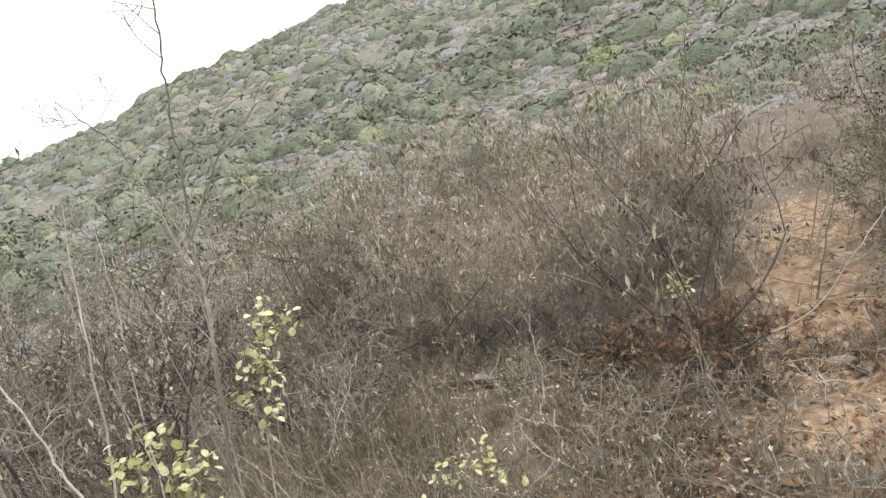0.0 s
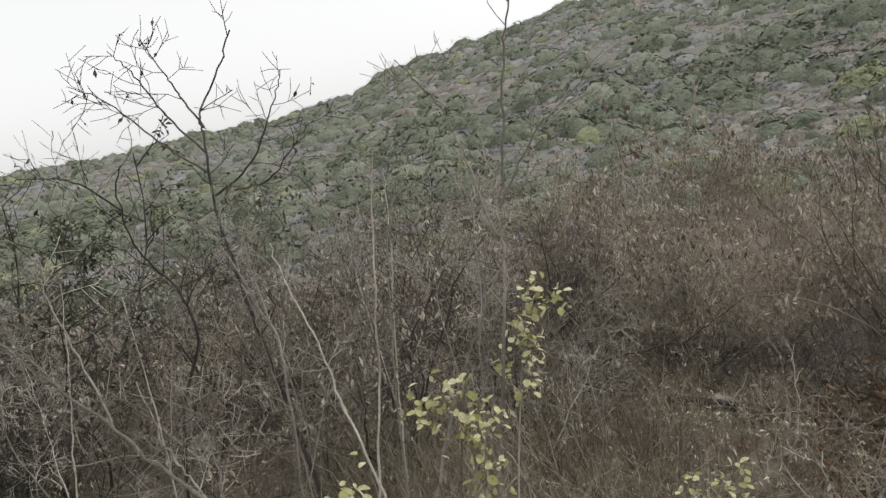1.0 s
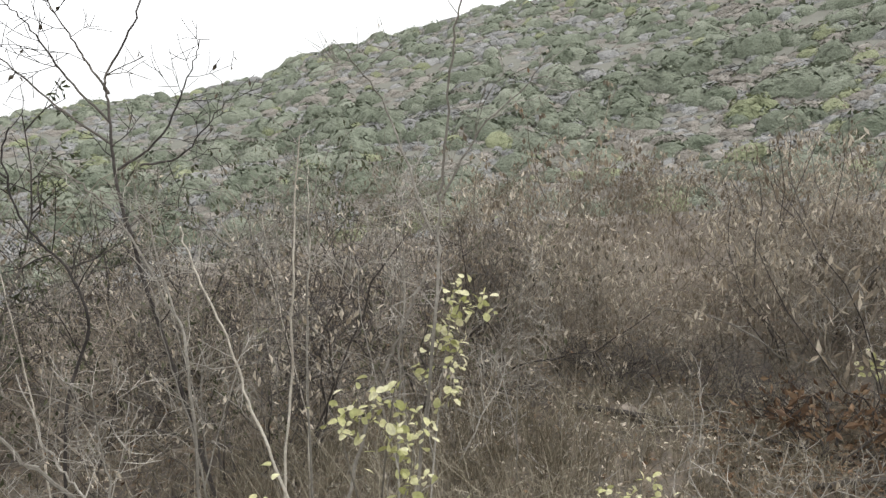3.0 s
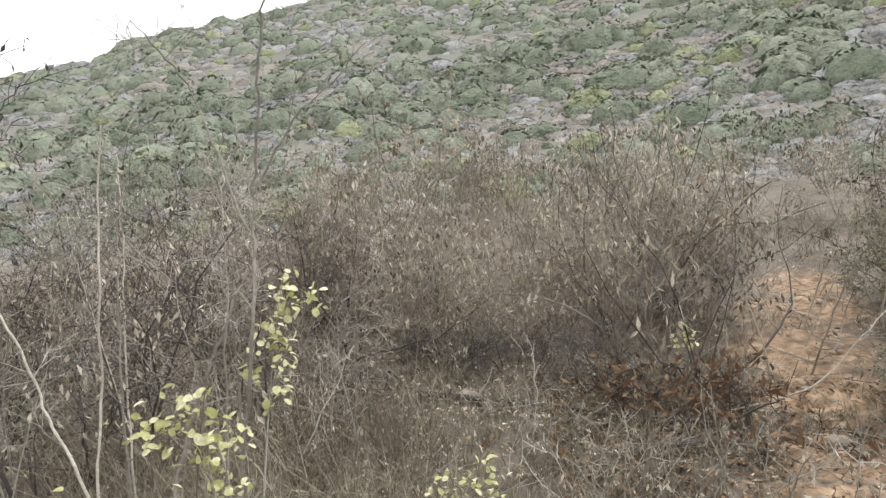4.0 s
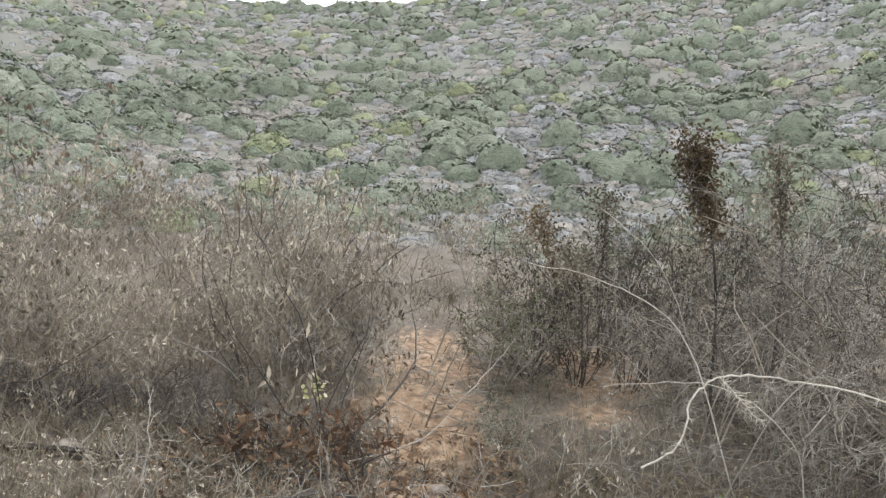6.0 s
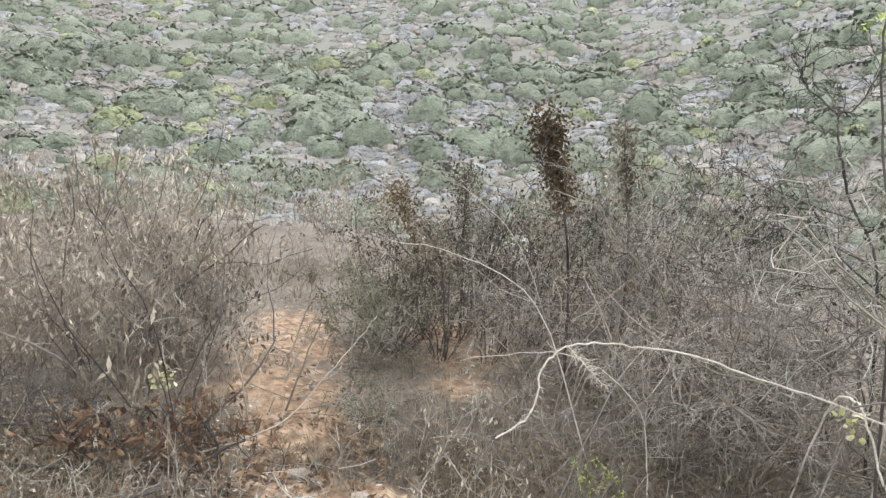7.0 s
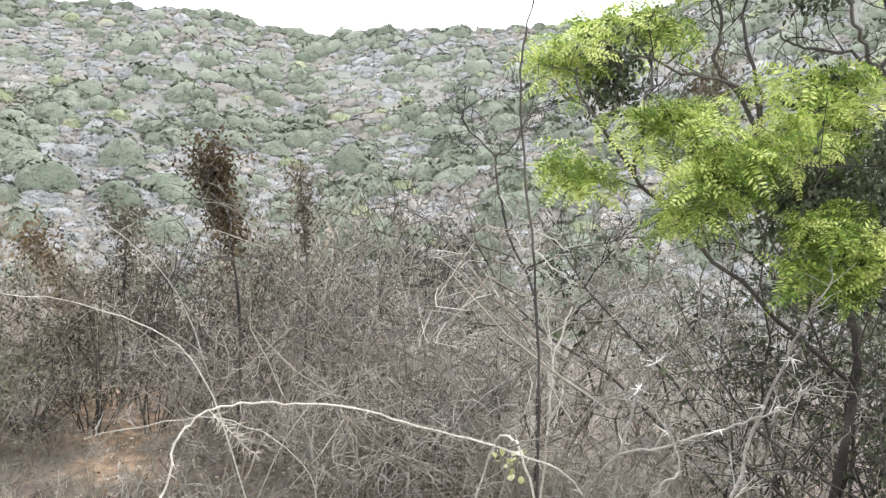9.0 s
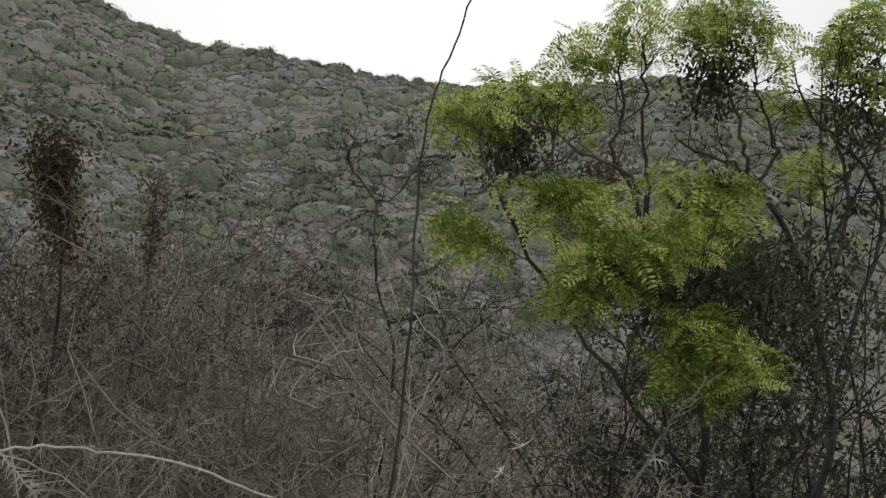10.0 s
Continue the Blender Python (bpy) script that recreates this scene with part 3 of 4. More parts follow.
# ---- low growth over the valley floor ----
plant_row(lambda k: shrub(300 + k, "valley_shrub", "low grey-brown shrub on the valley floor", "shrub", "valley shrubs", 1.2, 7, 0.9, BARK_GREY if k % 2 else BARK_BROWN,
                          LEAF_DULL if k % 3 == 1 else LEAF_DRY, 160, (0.07, 0.035), 0.009, 4, 0.45, 1),
          scatter(7, 60, (-58, 88), (10, 30), (0.7, 1.3), [(0, 0, 9.5)]), 8)
plant_row(lambda k: shrub(340 + k, "brown_bush", "dry brown bush beside the trail", "shrub", "bushes beside the trail", 0.8, 8, 0.8, BARK_BROWN, LEAF_DRY, 240, (0.042, 0.015), 0.005, 5, 0.25, 1, BARK_GREY),
          scatter(9, 28, (20, 60), (5.6, 10), (0.7, 1.1), [(2.3, 4.9, 0.7)]) + [(2.9, 6.1, 0.9), (2.45, 6.3, 0.95), (3.35, 6.3, 1.0), (3.1, 5.5, 0.6), (3.75, 5.6, 0.9), (1.9, 5.9, 0.9)], 10)

# ---- bare stems before the grey brush ----
PALE_LABEL = "slender pale grey leafless sapling with crooked twigs"
sapling(21, "bare_sapling", "tall crooked leafless sapling with dark upper twigs", [
    [(-0.86, 1.6, 0.1), (-0.83, 1.7, 0.6), (-0.78, 1.76, 0.91), (-0.75, 1.8, 1.13), (-0.74, 1.82, 1.26), (-0.71, 1.84, 1.45), (-0.68, 1.85, 1.65), (-0.64, 1.83, 1.8), (-0.6, 1.82, 1.95)],
    [(-0.76, 1.81, 1.22), (-0.9, 1.98, 1.56), (-1.01, 1.95, 1.74)], [(-0.74, 1.82, 1.3), (-0.6, 1.9, 1.5), (-0.42, 1.95, 1.62)]], 0.0058, BARK_GREY, 6, 0.2, 1, BARK_GREY, 8, LEAF_RUST, (0.02, 0.01))
sapling(20, "snapped_sapling", "pale snapped sapling with a bright broken top", [[(-1.2, 1.85, 0.1), (-1.08, 2.0, 0.55), (-1.0, 2.05, 0.76), (-0.94, 2.1, 0.89), (-0.86, 2.13, 1.06)]], 0.0065, BARK_GREY, 5, 0.2, 1, BARK_GREY, tip=0.7)
sapling(22, "bare_sapling", PALE_LABEL, [[(-1.38, 1.85, 0.1), (-1.34, 1.91, 0.32), (-1.3, 2.01, 0.67), (-1.28, 2.1, 1.05), (-1.25, 2.22, 1.49)]], 0.0065, BARK_PALE, 8, 0.2, 1, BARK_GREY)
sapling(23, "leaning_sapling", "pale bare sapling fanning out in leaning stems", [
    [(-1.28, 1.38, 0.1), (-1.42, 1.35, 0.62), (-1.57, 1.33, 0.79), (-1.69, 1.32, 0.92), (-1.83, 1.3, 1.06), (-1.95, 1.28, 1.18), (-2.07, 1.26, 1.27)],
    [(-1.36, 1.36, 0.4), (-1.45, 1.35, 0.64), (-1.52, 1.35, 0.75), (-1.58, 1.35, 0.86), (-1.64, 1.37, 1.03)], [(-1.36, 1.36, 0.4), (-1.43, 1.35, 0.65), (-1.47, 1.38, 0.81), (-1.5, 1.41, 1.0)],
    [(-1.7, 1.32, 0.92), (-1.74, 1.33, 1.05), (-1.84, 1.35, 1.28), (-1.85, 1.36, 1.38)], [(-1.83, 1.3, 1.06), (-1.89, 1.3, 1.15), (-1.88, 1.33, 1.26)]], 0.0062, BARK_GREY, 7, 0.22, 1, BARK_GREY)
sapling(24, "bare_sapling", "pale curving leafless sapling with crooked twigs", [[(-1.48, 1.72, 0.1), (-1.51, 1.78, 0.48), (-1.53, 1.87, 0.92), (-1.59, 1.89, 1.07), (-1.68, 1.9, 1.27), (-1.78, 1.89, 1.4), (-1.87, 1.87, 1.49)],
    [(-1.56, 1.88, 1.02), (-1.62, 1.92, 1.28), (-1.63, 1.93, 1.35)]], 0.0056, BARK_GREY, 9, 0.26, 1, BARK_GREY)
sapling(26, "bare_sapling", PALE_LABEL, [[(-1.2, 1.84, 0.1), (-1.3, 1.87, 0.52), (-1.37, 1.89, 0.73), (-1.43, 1.92, 0.94), (-1.51, 1.93, 1.15), (-1.54, 1.95, 1.27)]], 0.0055, BARK_PALE, 9, 0.22, 1, BARK_GREY)
sapling(27, "bare_sapling", PALE_LABEL, [[(-1.3, 2.05, 0.1), (-1.29, 2.12, 0.64), (-1.28, 2.18, 0.9), (-1.26, 2.26, 1.21), (-1.23, 2.3, 1.36)]], 0.005, BARK_GREY, 9, 0.22, 1, BARK_GREY)
sapling(28, "bare_sapling", "dark crooked leafless sapling bent into an elbow", [[(-2.15, 1.95, 0.1), (-2.11, 2.03, 0.65), (-2.04, 2.12, 0.92), (-2.1, 2.14, 1.12), (-2.21, 2.13, 1.27), (-2.28, 2.16, 1.48), (-2.26, 2.19, 1.6)],
    [(-2.09, 2.15, 1.12), (-2.0, 2.19, 1.15), (-1.89, 2.24, 1.21)], [(-2.27, 2.15, 1.44), (-2.44, 2.12, 1.58), (-2.63, 2.06, 1.62)]], 0.0068, BARK_DARK, 9, 0.28, 1, BARK_DARK, 14, LEAF_WITHER, (0.026, 0.012))
sapling(25, "forked_sapling", "forked grey sapling with dark bare twigs against the sky", [
    [(-1.8, 2.35, 0.1), (-1.87, 2.38, 0.37), (-1.99, 2.44, 0.83), (-2.09, 2.49, 1.22), (-2.13, 2.53, 1.42), (-2.14, 2.58, 1.67), (-2.15, 2.6, 1.78), (-2.06, 2.68, 1.95), (-2.0, 2.72, 2.1)],
    [(-2.14, 2.59, 1.71), (-2.21, 2.59, 1.83), (-2.27, 2.59, 1.95), (-2.36, 2.6, 2.12)], [(-2.14, 2.57, 1.6), (-2.27, 2.55, 1.77), (-2.4, 2.55, 1.98), (-2.5, 2.55, 2.1)], [(-2.12, 2.53, 1.42), (-1.98, 2.61, 1.52), (-1.87, 2.7, 1.73), (-1.82, 2.75, 1.88)],
    [(-2.13, 2.55, 1.51), (-2.32, 2.52, 1.68), (-2.49, 2.49, 1.86), (-2.66, 2.46, 1.98)], [(-2.04, 2.56, 1.43), (-1.89, 2.63, 1.46), (-1.73, 2.73, 1.65)]], 0.009, BARK_DARK, 7, 0.24, 1, BARK_DARK, 40, LEAF_WITHER, (0.03, 0.014), thin=0.0016)
for k, (x, y, h, lx, ly) in enumerate([(-1.05, 2.15, 1.25, 0.1, 0.15), (-1.5, 2.5, 1.35, 0.12, 0.1), (-1.75, 2.2, 1.0, -0.15, 0.1), (-2.0, 2.6, 1.2, 0.15, 0.0),
                                       (-2.5, 2.3, 1.3, -0.1, 0.1), (-1.2, 2.9, 1.2, 0.05, 0.1), (-2.05, 1.6, 1.0, -0.3, -0.1), 
                                       (-2.7, 1.9, 1.25, 0.1, 0.2), (-1.85, 3.0, 1.2, 0.1, 0.1), (-0.7, 2.7, 0.8, 0.06, 0.1)]):
    z = float(lie(x, y))
    sapling(40 + k, "bare_sapling", PALE_LABEL, [[(x, y, z), (x + lx * 0.3, y + ly * 0.5, z + h * 0.4), (x + lx * 0.8, y + ly * 0.8, z + h * 0.75), (x + lx, y + ly, z + h)],
                                                 [(x + lx * 0.2, y + ly * 0.3, z + h * 0.25), (x - lx * 0.6, y + 0.1, z + h * 0.6), (x - lx * 1.2 + 0.05, y + 0.1, z + h * 0.85)]],
            0.0044, BARK_PALE if k % 3 == 1 else BARK_GREY, 9, 0.26, 2, BARK_GREY, 16, LEAF_DRY, (0.03, 0.01), group="bare saplings")

# ---- dark bushes at the western edge ----
plant_row(lambda k: shrub(400 + k, "dark_bush", "dark dusky green bush with dense twigs", "shrub", "dark bushes", 1.9, 10, 0.6, BARK_DARK, LEAF_DUSK, 2600, (0.038, 0.016), 0.012, 9, 0.4, 1, BARK_DARK, 0.2),
          [(-3.7, 2.65, 0.95), (-4.4, 3.2, 1.0), (-4.1, 2.3, 0.85), (-3.3, 2.05, 0.55), (-3.6, 1.7, 0.6)], 12)


# ---- saplings with yellow-green leaves ----
def leafy(seed, lines, clusters, leaf_len, label):
    rng = np.random.default_rng(seed)
    x, y, _ = lines[0][0]
    base = np.array((x, y, float(lie(x, y))))
    ob = thing("leafy_sapling", Matrix.Translation(base), label, "sapling")
    shoots = []
    for k, pts in enumerate(lines):
        pts = np.array(pts, float) - base
        if k == 0:
            pts[0, 2] = -0.03
        line = curve(pts, 16)
        g = Geo()
        g.tube(line, np.linspace(0.0042 if k == 0 else 0.0028, 0.0012, 16), 5)
        shoots.append((part("stem" if k == 0 else "twig", g, BARK_GREY, ob), line))
    blades = []
    for v in range(4):
        g = Geo()
        side = np.linspace(-1, 1, 2)
        s = np.array([0, 0.18, 0.42, 0.7, 0.9, 1.0])
        w = np.array([0.04, 0.2, 0.3, 0.33, 0.2, 0.02]) * (0.9 + 0.1 * v)
        droop = -(0.1 + 0.09 * v) * s * s
        verts = []
        for a, b, c in zip(s, w, droop):
            verts += [(-b, a, c + b * 0.25), (0, a, c), (b, a, c + b * 0.25)]
        g.add(verts, [f for i in range(5) for f in ((3 * i, 3 * i + 1, 3 * i + 4, 3 * i + 3), (3 * i + 1, 3 * i + 2, 3 * i + 5, 3 * i + 4))])
        g.tube([(0, -0.25, 0.03), (0, -0.1, 0.0), (0, 0.05, 0)], (0.012, 0.012, 0.01))
        blades.append(g.mesh("leaf", LEAF_YELLOW, True))
    for cx, cy, cz in clusters:
        for _ in range(rng.integers(13, 20)):
            p = np.array((cx, cy, cz)) - base + rng.normal(0, 0.027, 3)
            ob2 = new("leaf", blades[rng.integers(4)])
            ob2.parent = min(shoots, key=lambda s: np.linalg.norm(s[1] - p, axis=1).min())[0]
            ob2.matrix_local = pose(*p, rng.normal(-15, 30), rng.normal(0, 28), rng.uniform(0, 360)) @ Matrix.Scale(leaf_len * rng.uniform(0.45, 1.05), 4)
    return ob


leafy(61, [[(-0.93, 1.55, 0), (-0.9, 1.5, 0.45), (-0.84, 1.47, 0.78), (-0.8, 1.47, 0.95)], [(-0.9, 1.5, 0.5), (-0.92, 1.46, 0.75), (-0.93, 1.44, 0.9)], [(-0.88, 1.49, 0.6), (-0.79, 1.44, 0.72), (-0.76, 1.46, 0.87)]],
      [(-0.93, 1.44, 0.89), (-0.89, 1.44, 0.88), (-0.84, 1.47, 0.91), (-0.79, 1.46, 0.87), (-0.76, 1.47, 0.86), (-0.8, 1.43, 0.81), (-0.78, 1.45, 0.84), (-0.78, 1.43, 0.76), (-0.82, 1.47, 0.94), (-0.76, 1.42, 0.72)], 0.027,
      "leafy sapling with pale yellow-green oval leaves")
leafy(62, [[(-0.95, 2.1, 0), (-0.9, 2.15, 0.4), (-0.85, 2.22, 0.72), (-0.8, 2.29, 0.98)], [(-0.86, 2.2, 0.65), (-0.78, 2.25, 0.8), (-0.72, 2.29, 0.91)]],
      [(-0.83, 2.19, 0.64), (-0.9, 2.21, 0.72), (-0.81, 2.23, 0.74), (-0.85, 2.25, 0.83), (-0.78, 2.28, 0.89), (-0.72, 2.29, 0.91), (-0.82, 2.24, 0.79), (-0.83, 2.27, 0.87), (-0.8, 2.29, 0.95)], 0.035,
      "taller leafy sapling with yellow-green leaves up its stem")
leafy(63, [[(-0.26, 2.3, 0), (-0.27, 2.28, 0.12), (-0.26, 2.26, 0.24)]], [(-0.36, 2.22, 0.24), (-0.28, 2.24, 0.22), (-0.18, 2.23, 0.2), (-0.23, 2.27, 0.26)], 0.032, "small yellow-green seedling in dry grass")
leafy(64, [[(-1.12, 1.42, 0), (-1.1, 1.38, 0.4), (-1.07, 1.32, 0.7)]], [(-1.07, 1.31, 0.74)], 0.034, "small seedling with a few yellow leaves")
leafy(66, [[(2.38, 1.2, 0), (2.31, 1.1, 0.5), (2.29, 1.05, 0.77)]], [(2.29, 1.05, 0.78)], 0.032, "single yellow leafy shoot in the thorn thicket")
leafy(65, [[(0.87, 3.4, 0), (0.87, 3.4, 0.15), (0.87, 3.4, 0.25)]], [(0.87, 3.4, 0.26), (0.84, 3.4, 0.22)], 0.035, "small seedling with yellow leaves beside the trail")


# ---- clearing: dead branches, brush heap, litter ----
def dead_branch(seed, pts, rad, label, bark=BARK_DARK, shoots=5):
    lifted = [(x, y, float(lie(x, y)) + h) for x, y, h in pts]
    return sapling(seed, "dead_branch", label, [lifted], rad, bark, shoots, 0.2, 1, BARK_GREY, category="branch", rooted=False, group="dead branches on the ground")


dead_branch(71, [(-0.48, 3.5, 0.015), (-0.25, 3.38, 0.03), (-0.05, 3.33, 0.02), (0.26, 3.2, 0.03), (0.66, 2.99, 0.02)], 0.017, "dark fallen branch lying on the bare clearing")
dead_branch(72, [(-1.3, 3.5, 0.03), (-1.05, 3.35, 0.06), (-0.78, 3.2, 0.03)], 0.012, "thin grey fallen branch among dry weeds", BARK_GREY)
dead_branch(73, [(0.95, 3.1, 0.05), (1.3, 3.05, 0.16), (1.62, 3.2, 0.3), (1.95, 3.35, 0.46)], 0.0045, "pale dead branch leaning over the trail edge", BARK_PALE)
dead_branch(74, [(0.0, 4.1, 0.35), (0.3, 4.0, 0.33), (0.55, 3.9, 0.2), (0.7, 3.85, 0.02)], 0.009, "thin dead branch caught in the brush", BARK_GREY, 3)
dead_branch(75, [(0.35, 2.75, 0.02), (0.75, 2.8, 0.05), (1.05, 2.65, 0.02)], 0.012, "broken dark branch on leaf litter")
for k, (x, y, h, s, label) in enumerate([(0.05, 3.75, 0.34, 1.3, "low heap of dark tangled dead twigs"), (0.42, 3.7, 0.3, 1.3, "low heap of dark tangled dead twigs"), (-0.3, 3.85, 0.3, 1.2, "low heap of dark tangled dead twigs")]):
    shrub(80 + k, "brush_heap", label, "brushwood", "heaps of dead twigs", h, 9, s, BARK_DARK, None, 0, rad=0.006, shoots=9, reach=0.2, depth=1, lift=-0.08, place=set_down(None, x, y, 40 * k))
shrub(84, "fallen_bough", "fallen bough with curled rust-brown leaves", "branch", "", 0.42, 10, 1.2, BARK_DARK, LEAF_RUST, 300, (0.06, 0.026), 0.007, 7, 0.2, 1, lift=-0.08, droop=0.3, place=set_down(None, 0.62, 3.05))
shrub(85, "fallen_bough", "fallen bough with curled rust-brown leaves", "branch", "", 0.38, 9, 1.2, BARK_DARK, LEAF_RUST, 240, (0.055, 0.024), 0.007, 7, 0.2, 1, lift=-0.08, droop=0.3, place=set_down(None, 0.98, 2.95, 70))

# ---- tall pale shrub and its neighbours ----
plant_row(lambda k: shrub(500 + k, "pod_shrub", "vase-shaped shrub hung with pale papery dead leaves", "shrub", "shrubs with pale dead leaves", 1.5, 6, 0.5, BARK_DARK, LEAF_DRY, 125, (0.07, 0.02), 0.0065, 6, 0.3, 1, BARK_BROWN, crook=0.22),
          [(0.92, 3.45, 1.0), (1.12, 4.5, 0.95), (0.7, 4.2, 0.85), (0.95, 4.9, 0.95), (1.35, 5.4, 1.0)], 14, (0.97, 1.03))
plant_row(lambda k: shrub(520 + k, "trail_bush", "small twiggy bush with dull green-brown leaves", "shrub", "small bushes on the trail", 0.72, 10, 0.6, BARK_BROWN, LEAF_DULL, 900, (0.032, 0.013), 0.005, 9, 0.2, 1, BARK_GREY, 0.2),
          [(2.2, 3.85, 1.0), (2.55, 4.35, 0.75), (1.75, 3.05, 0.5)], 15)
for k, (x, y, lx, h) in enumerate([(1.5, 3.45, 0.22, 0.55), (1.62, 3.75, 0.3, 0.6), (1.3, 3.4, -0.15, 0.5), (1.75, 4.0, 0.2, 0.55)]):
    z = float(lie(x, y))
    sapling(90 + k, "dry_stalk", "thin brown leafless stalk on the trail", [[(x, y, z), (x + lx * 0.5, y, z + h * 0.55), (x + lx, y + 0.05, z + h)]], 0.006, BARK_BROWN, 4, 0.1, 0, group="stalks on the trail")

# ---- dark dying bushes with brown tops ----
plant_row(lambda k: shrub(540 + k, "dying_bush", "dying bush with dark drooping shoots and shrivelled leaves", "shrub", "dying bushes", 1.2, 12, 0.75, BARK_DARK, LEAF_DULL if k == 2 else LEAF_WITHER if k % 2 else LEAF_DUSK, 950, (0.034, 0.012), 0.006, 9, 0.26, 1, BARK_DARK if k % 2 else BARK_BROWN, 0.3),
          [(2.75, 4.3, 0.95), (3.1, 4.0, 1.0), (3.5, 4.3, 1.0), (2.95, 3.5, 0.85), (3.45, 3.6, 0.95), (3.9, 4.0, 1.05), (2.5, 3.95, 0.75), (2.72, 3.72, 0.72), (2.95, 4.25, 0.9)], 16, (0.95, 1.05))


def shaggy(seed, line, leaf_mat, label, count, girth, bottom=0.2):
    """A leaning stem whose upper half is wrapped in shrivelled leaves."""
    rng = np.random.default_rng(seed)
    ob = sapling(seed, "shaggy_shoot", label, [line], 0.009, BARK_DARK, 12, 0.16, 1, BARK_BROWN, group="shaggy shoots")
    base = np.array(ob.matrix_world.translation)
    pts, g = curve(np.array(line) - base, 30), Geo()
    for _ in range(count):
        s = rng.uniform(bottom, 1.0) ** 0.7
        p = pts[int(s * 29)] + rng.normal(0, girth * (0.25 + 0.95 * s + 0.2 * math.sin(9 * s + seed)), 3) * (1, 1, 0.8)
        g.leaf(p, rng.normal(0, 0.5, 3) + (0, 0, -0.3), rng.normal(0, 1, 3), rng.uniform(0.015, 0.035), 0.013, 0.4)
    tagged(part("foliage", g, leaf_mat, ob), kind="stuff")


shaggy(111, [(2.9, 2.78, 0.1), (2.82, 2.8, 0.8), (2.74, 2.86, 1.25), (2.66, 2.92, 1.5), (2.66, 2.97, 1.68)], LEAF_UMBER, "leaning dead shoot wrapped in umber-brown leaves", 2100, 0.055, 0.34)
shaggy(112, [(3.3, 2.75, 0.1), (3.3, 2.8, 0.9), (3.25, 2.86, 1.35), (3.22, 2.92, 1.7)], LEAF_WITHER, "dark dead shoot wrapped in shrivelled leaves", 620, 0.036, 0.45)
shaggy(113, [(2.85, 4.1, 0.1), (2.7, 4.1, 0.7), (2.5, 4.0, 1.0), (2.3, 3.84, 1.15)], LEAF_UMBER, "dark dead shoot bent over sideways with shrivelled leaves", 620, 0.05)
shaggy(114, [(3.1, 4.0, 0.1), (3.05, 4.05, 0.8), (2.98, 4.0, 1.2), (2.9, 3.95, 1.25)], LEAF_WITHER, "drooping dark shoot with shrivelled leaves", 620, 0.07)
shaggy(115, [(2.75, 3.7, 0.1), (2.65, 3.7, 0.6), (2.5, 3.65, 0.85), (2.35, 3.6, 0.98)], LEAF_WITHER, "drooping dark shoot with shrivelled leaves", 560, 0.065)

shaggy(116, [(-1.12, 7.1, -0.1), (-1.1, 7.1, 0.4), (-1.09, 7.07, 0.88)], LEAF_WITHER, "small dark tuft of dead leaves on a stem", 260, 0.06, 0.6)

# ---- thorn thicket ----
plant_row(lambda k: shrub(600 + k, "thorn_bush", "tangled grey thorn bush with zigzag leafless twigs", "shrub", "thorn thicket", 1.45, 9, 0.95, BARK_BROWN, LEAF_DULL, 60, (0.02, 0.01), 0.006, 7, 0.46, 2, (BARK_GREY, BARK_BROWN, BARK_GREY, BARK_DARK, BARK_GREY)[k], lift=0.03, crook=0.38, fan=1.2, thin=0.0015),
          [(2.6, 2.55, 0.85), (3.05, 2.15, 1.0), (3.35, 1.55, 1.13), (3.2, 2.8, 1.08), (3.55, 0.95, 1.19), (3.9, 2, 1.30), (2.85, 3.0, 0.8), (4.1, 1.2, 1.30), (2.85, 1.55, 0.62), (3.0, 1.0, 0.65), (3.75, 2.7, 1.19), (2.95, 0.45, 0.6),
           (3.1, 1.75, 0.85), (3.5, 2.3, 1.19), (2.75, 2.0, 0.6), (4.3, 2.6, 1.35), (3.3, 1.15, 0.92), (4.5, 1.7, 1.40), (4.0, 3.3, 1.1), (3.3, 0.7, 0.8), (2.85, 0.75, 0.72), (2.9, 0.2, 0.75)], 17, (0.95, 1.05))
sapling(121, "thorn_tree", "dark crooked leafless thorn tree rising above the thicket", [
    [(3.5, 1.4, 0.1), (3.42, 1.51, 1.1), (3.32, 1.65, 1.43), (3.22, 1.71, 1.7), (3.2, 1.73, 1.8), (3.18, 1.87, 1.91), (3.16, 1.9, 1.99), (3.13, 1.83, 2.01)],
    [(3.2, 1.73, 1.8), (3.19, 1.63, 1.84), (3.11, 1.51, 2.07)], [(3.35, 1.62, 1.34), (3.17, 1.97, 1.44), (3.04, 2.21, 1.59)], [(3.37, 1.58, 1.29), (3.37, 1.33, 1.43), (3.38, 1.06, 1.51)],
    [(3.4, 1.53, 1.15), (3.2, 1.75, 1.25), (2.95, 2.0, 1.3)]], 0.0075, BARK_DARK, 9, 0.26, 2, BARK_DARK, spines=24)
sapling(123, "whip_stem", "tall bare whip-like stem leaning over the thicket", [[(2.45, 0.95, 0), (2.42, 1.02, 0.8), (2.35, 1.08, 1.33), (2.32, 1.15, 1.65), (2.26, 1.18, 1.95), (2.2, 1.14, 2.18), (2.13, 1.08, 2.41), (2.06, 1.0, 2.62)]], 0.0055, BARK_DARK, 0, category="stem", spines=12)
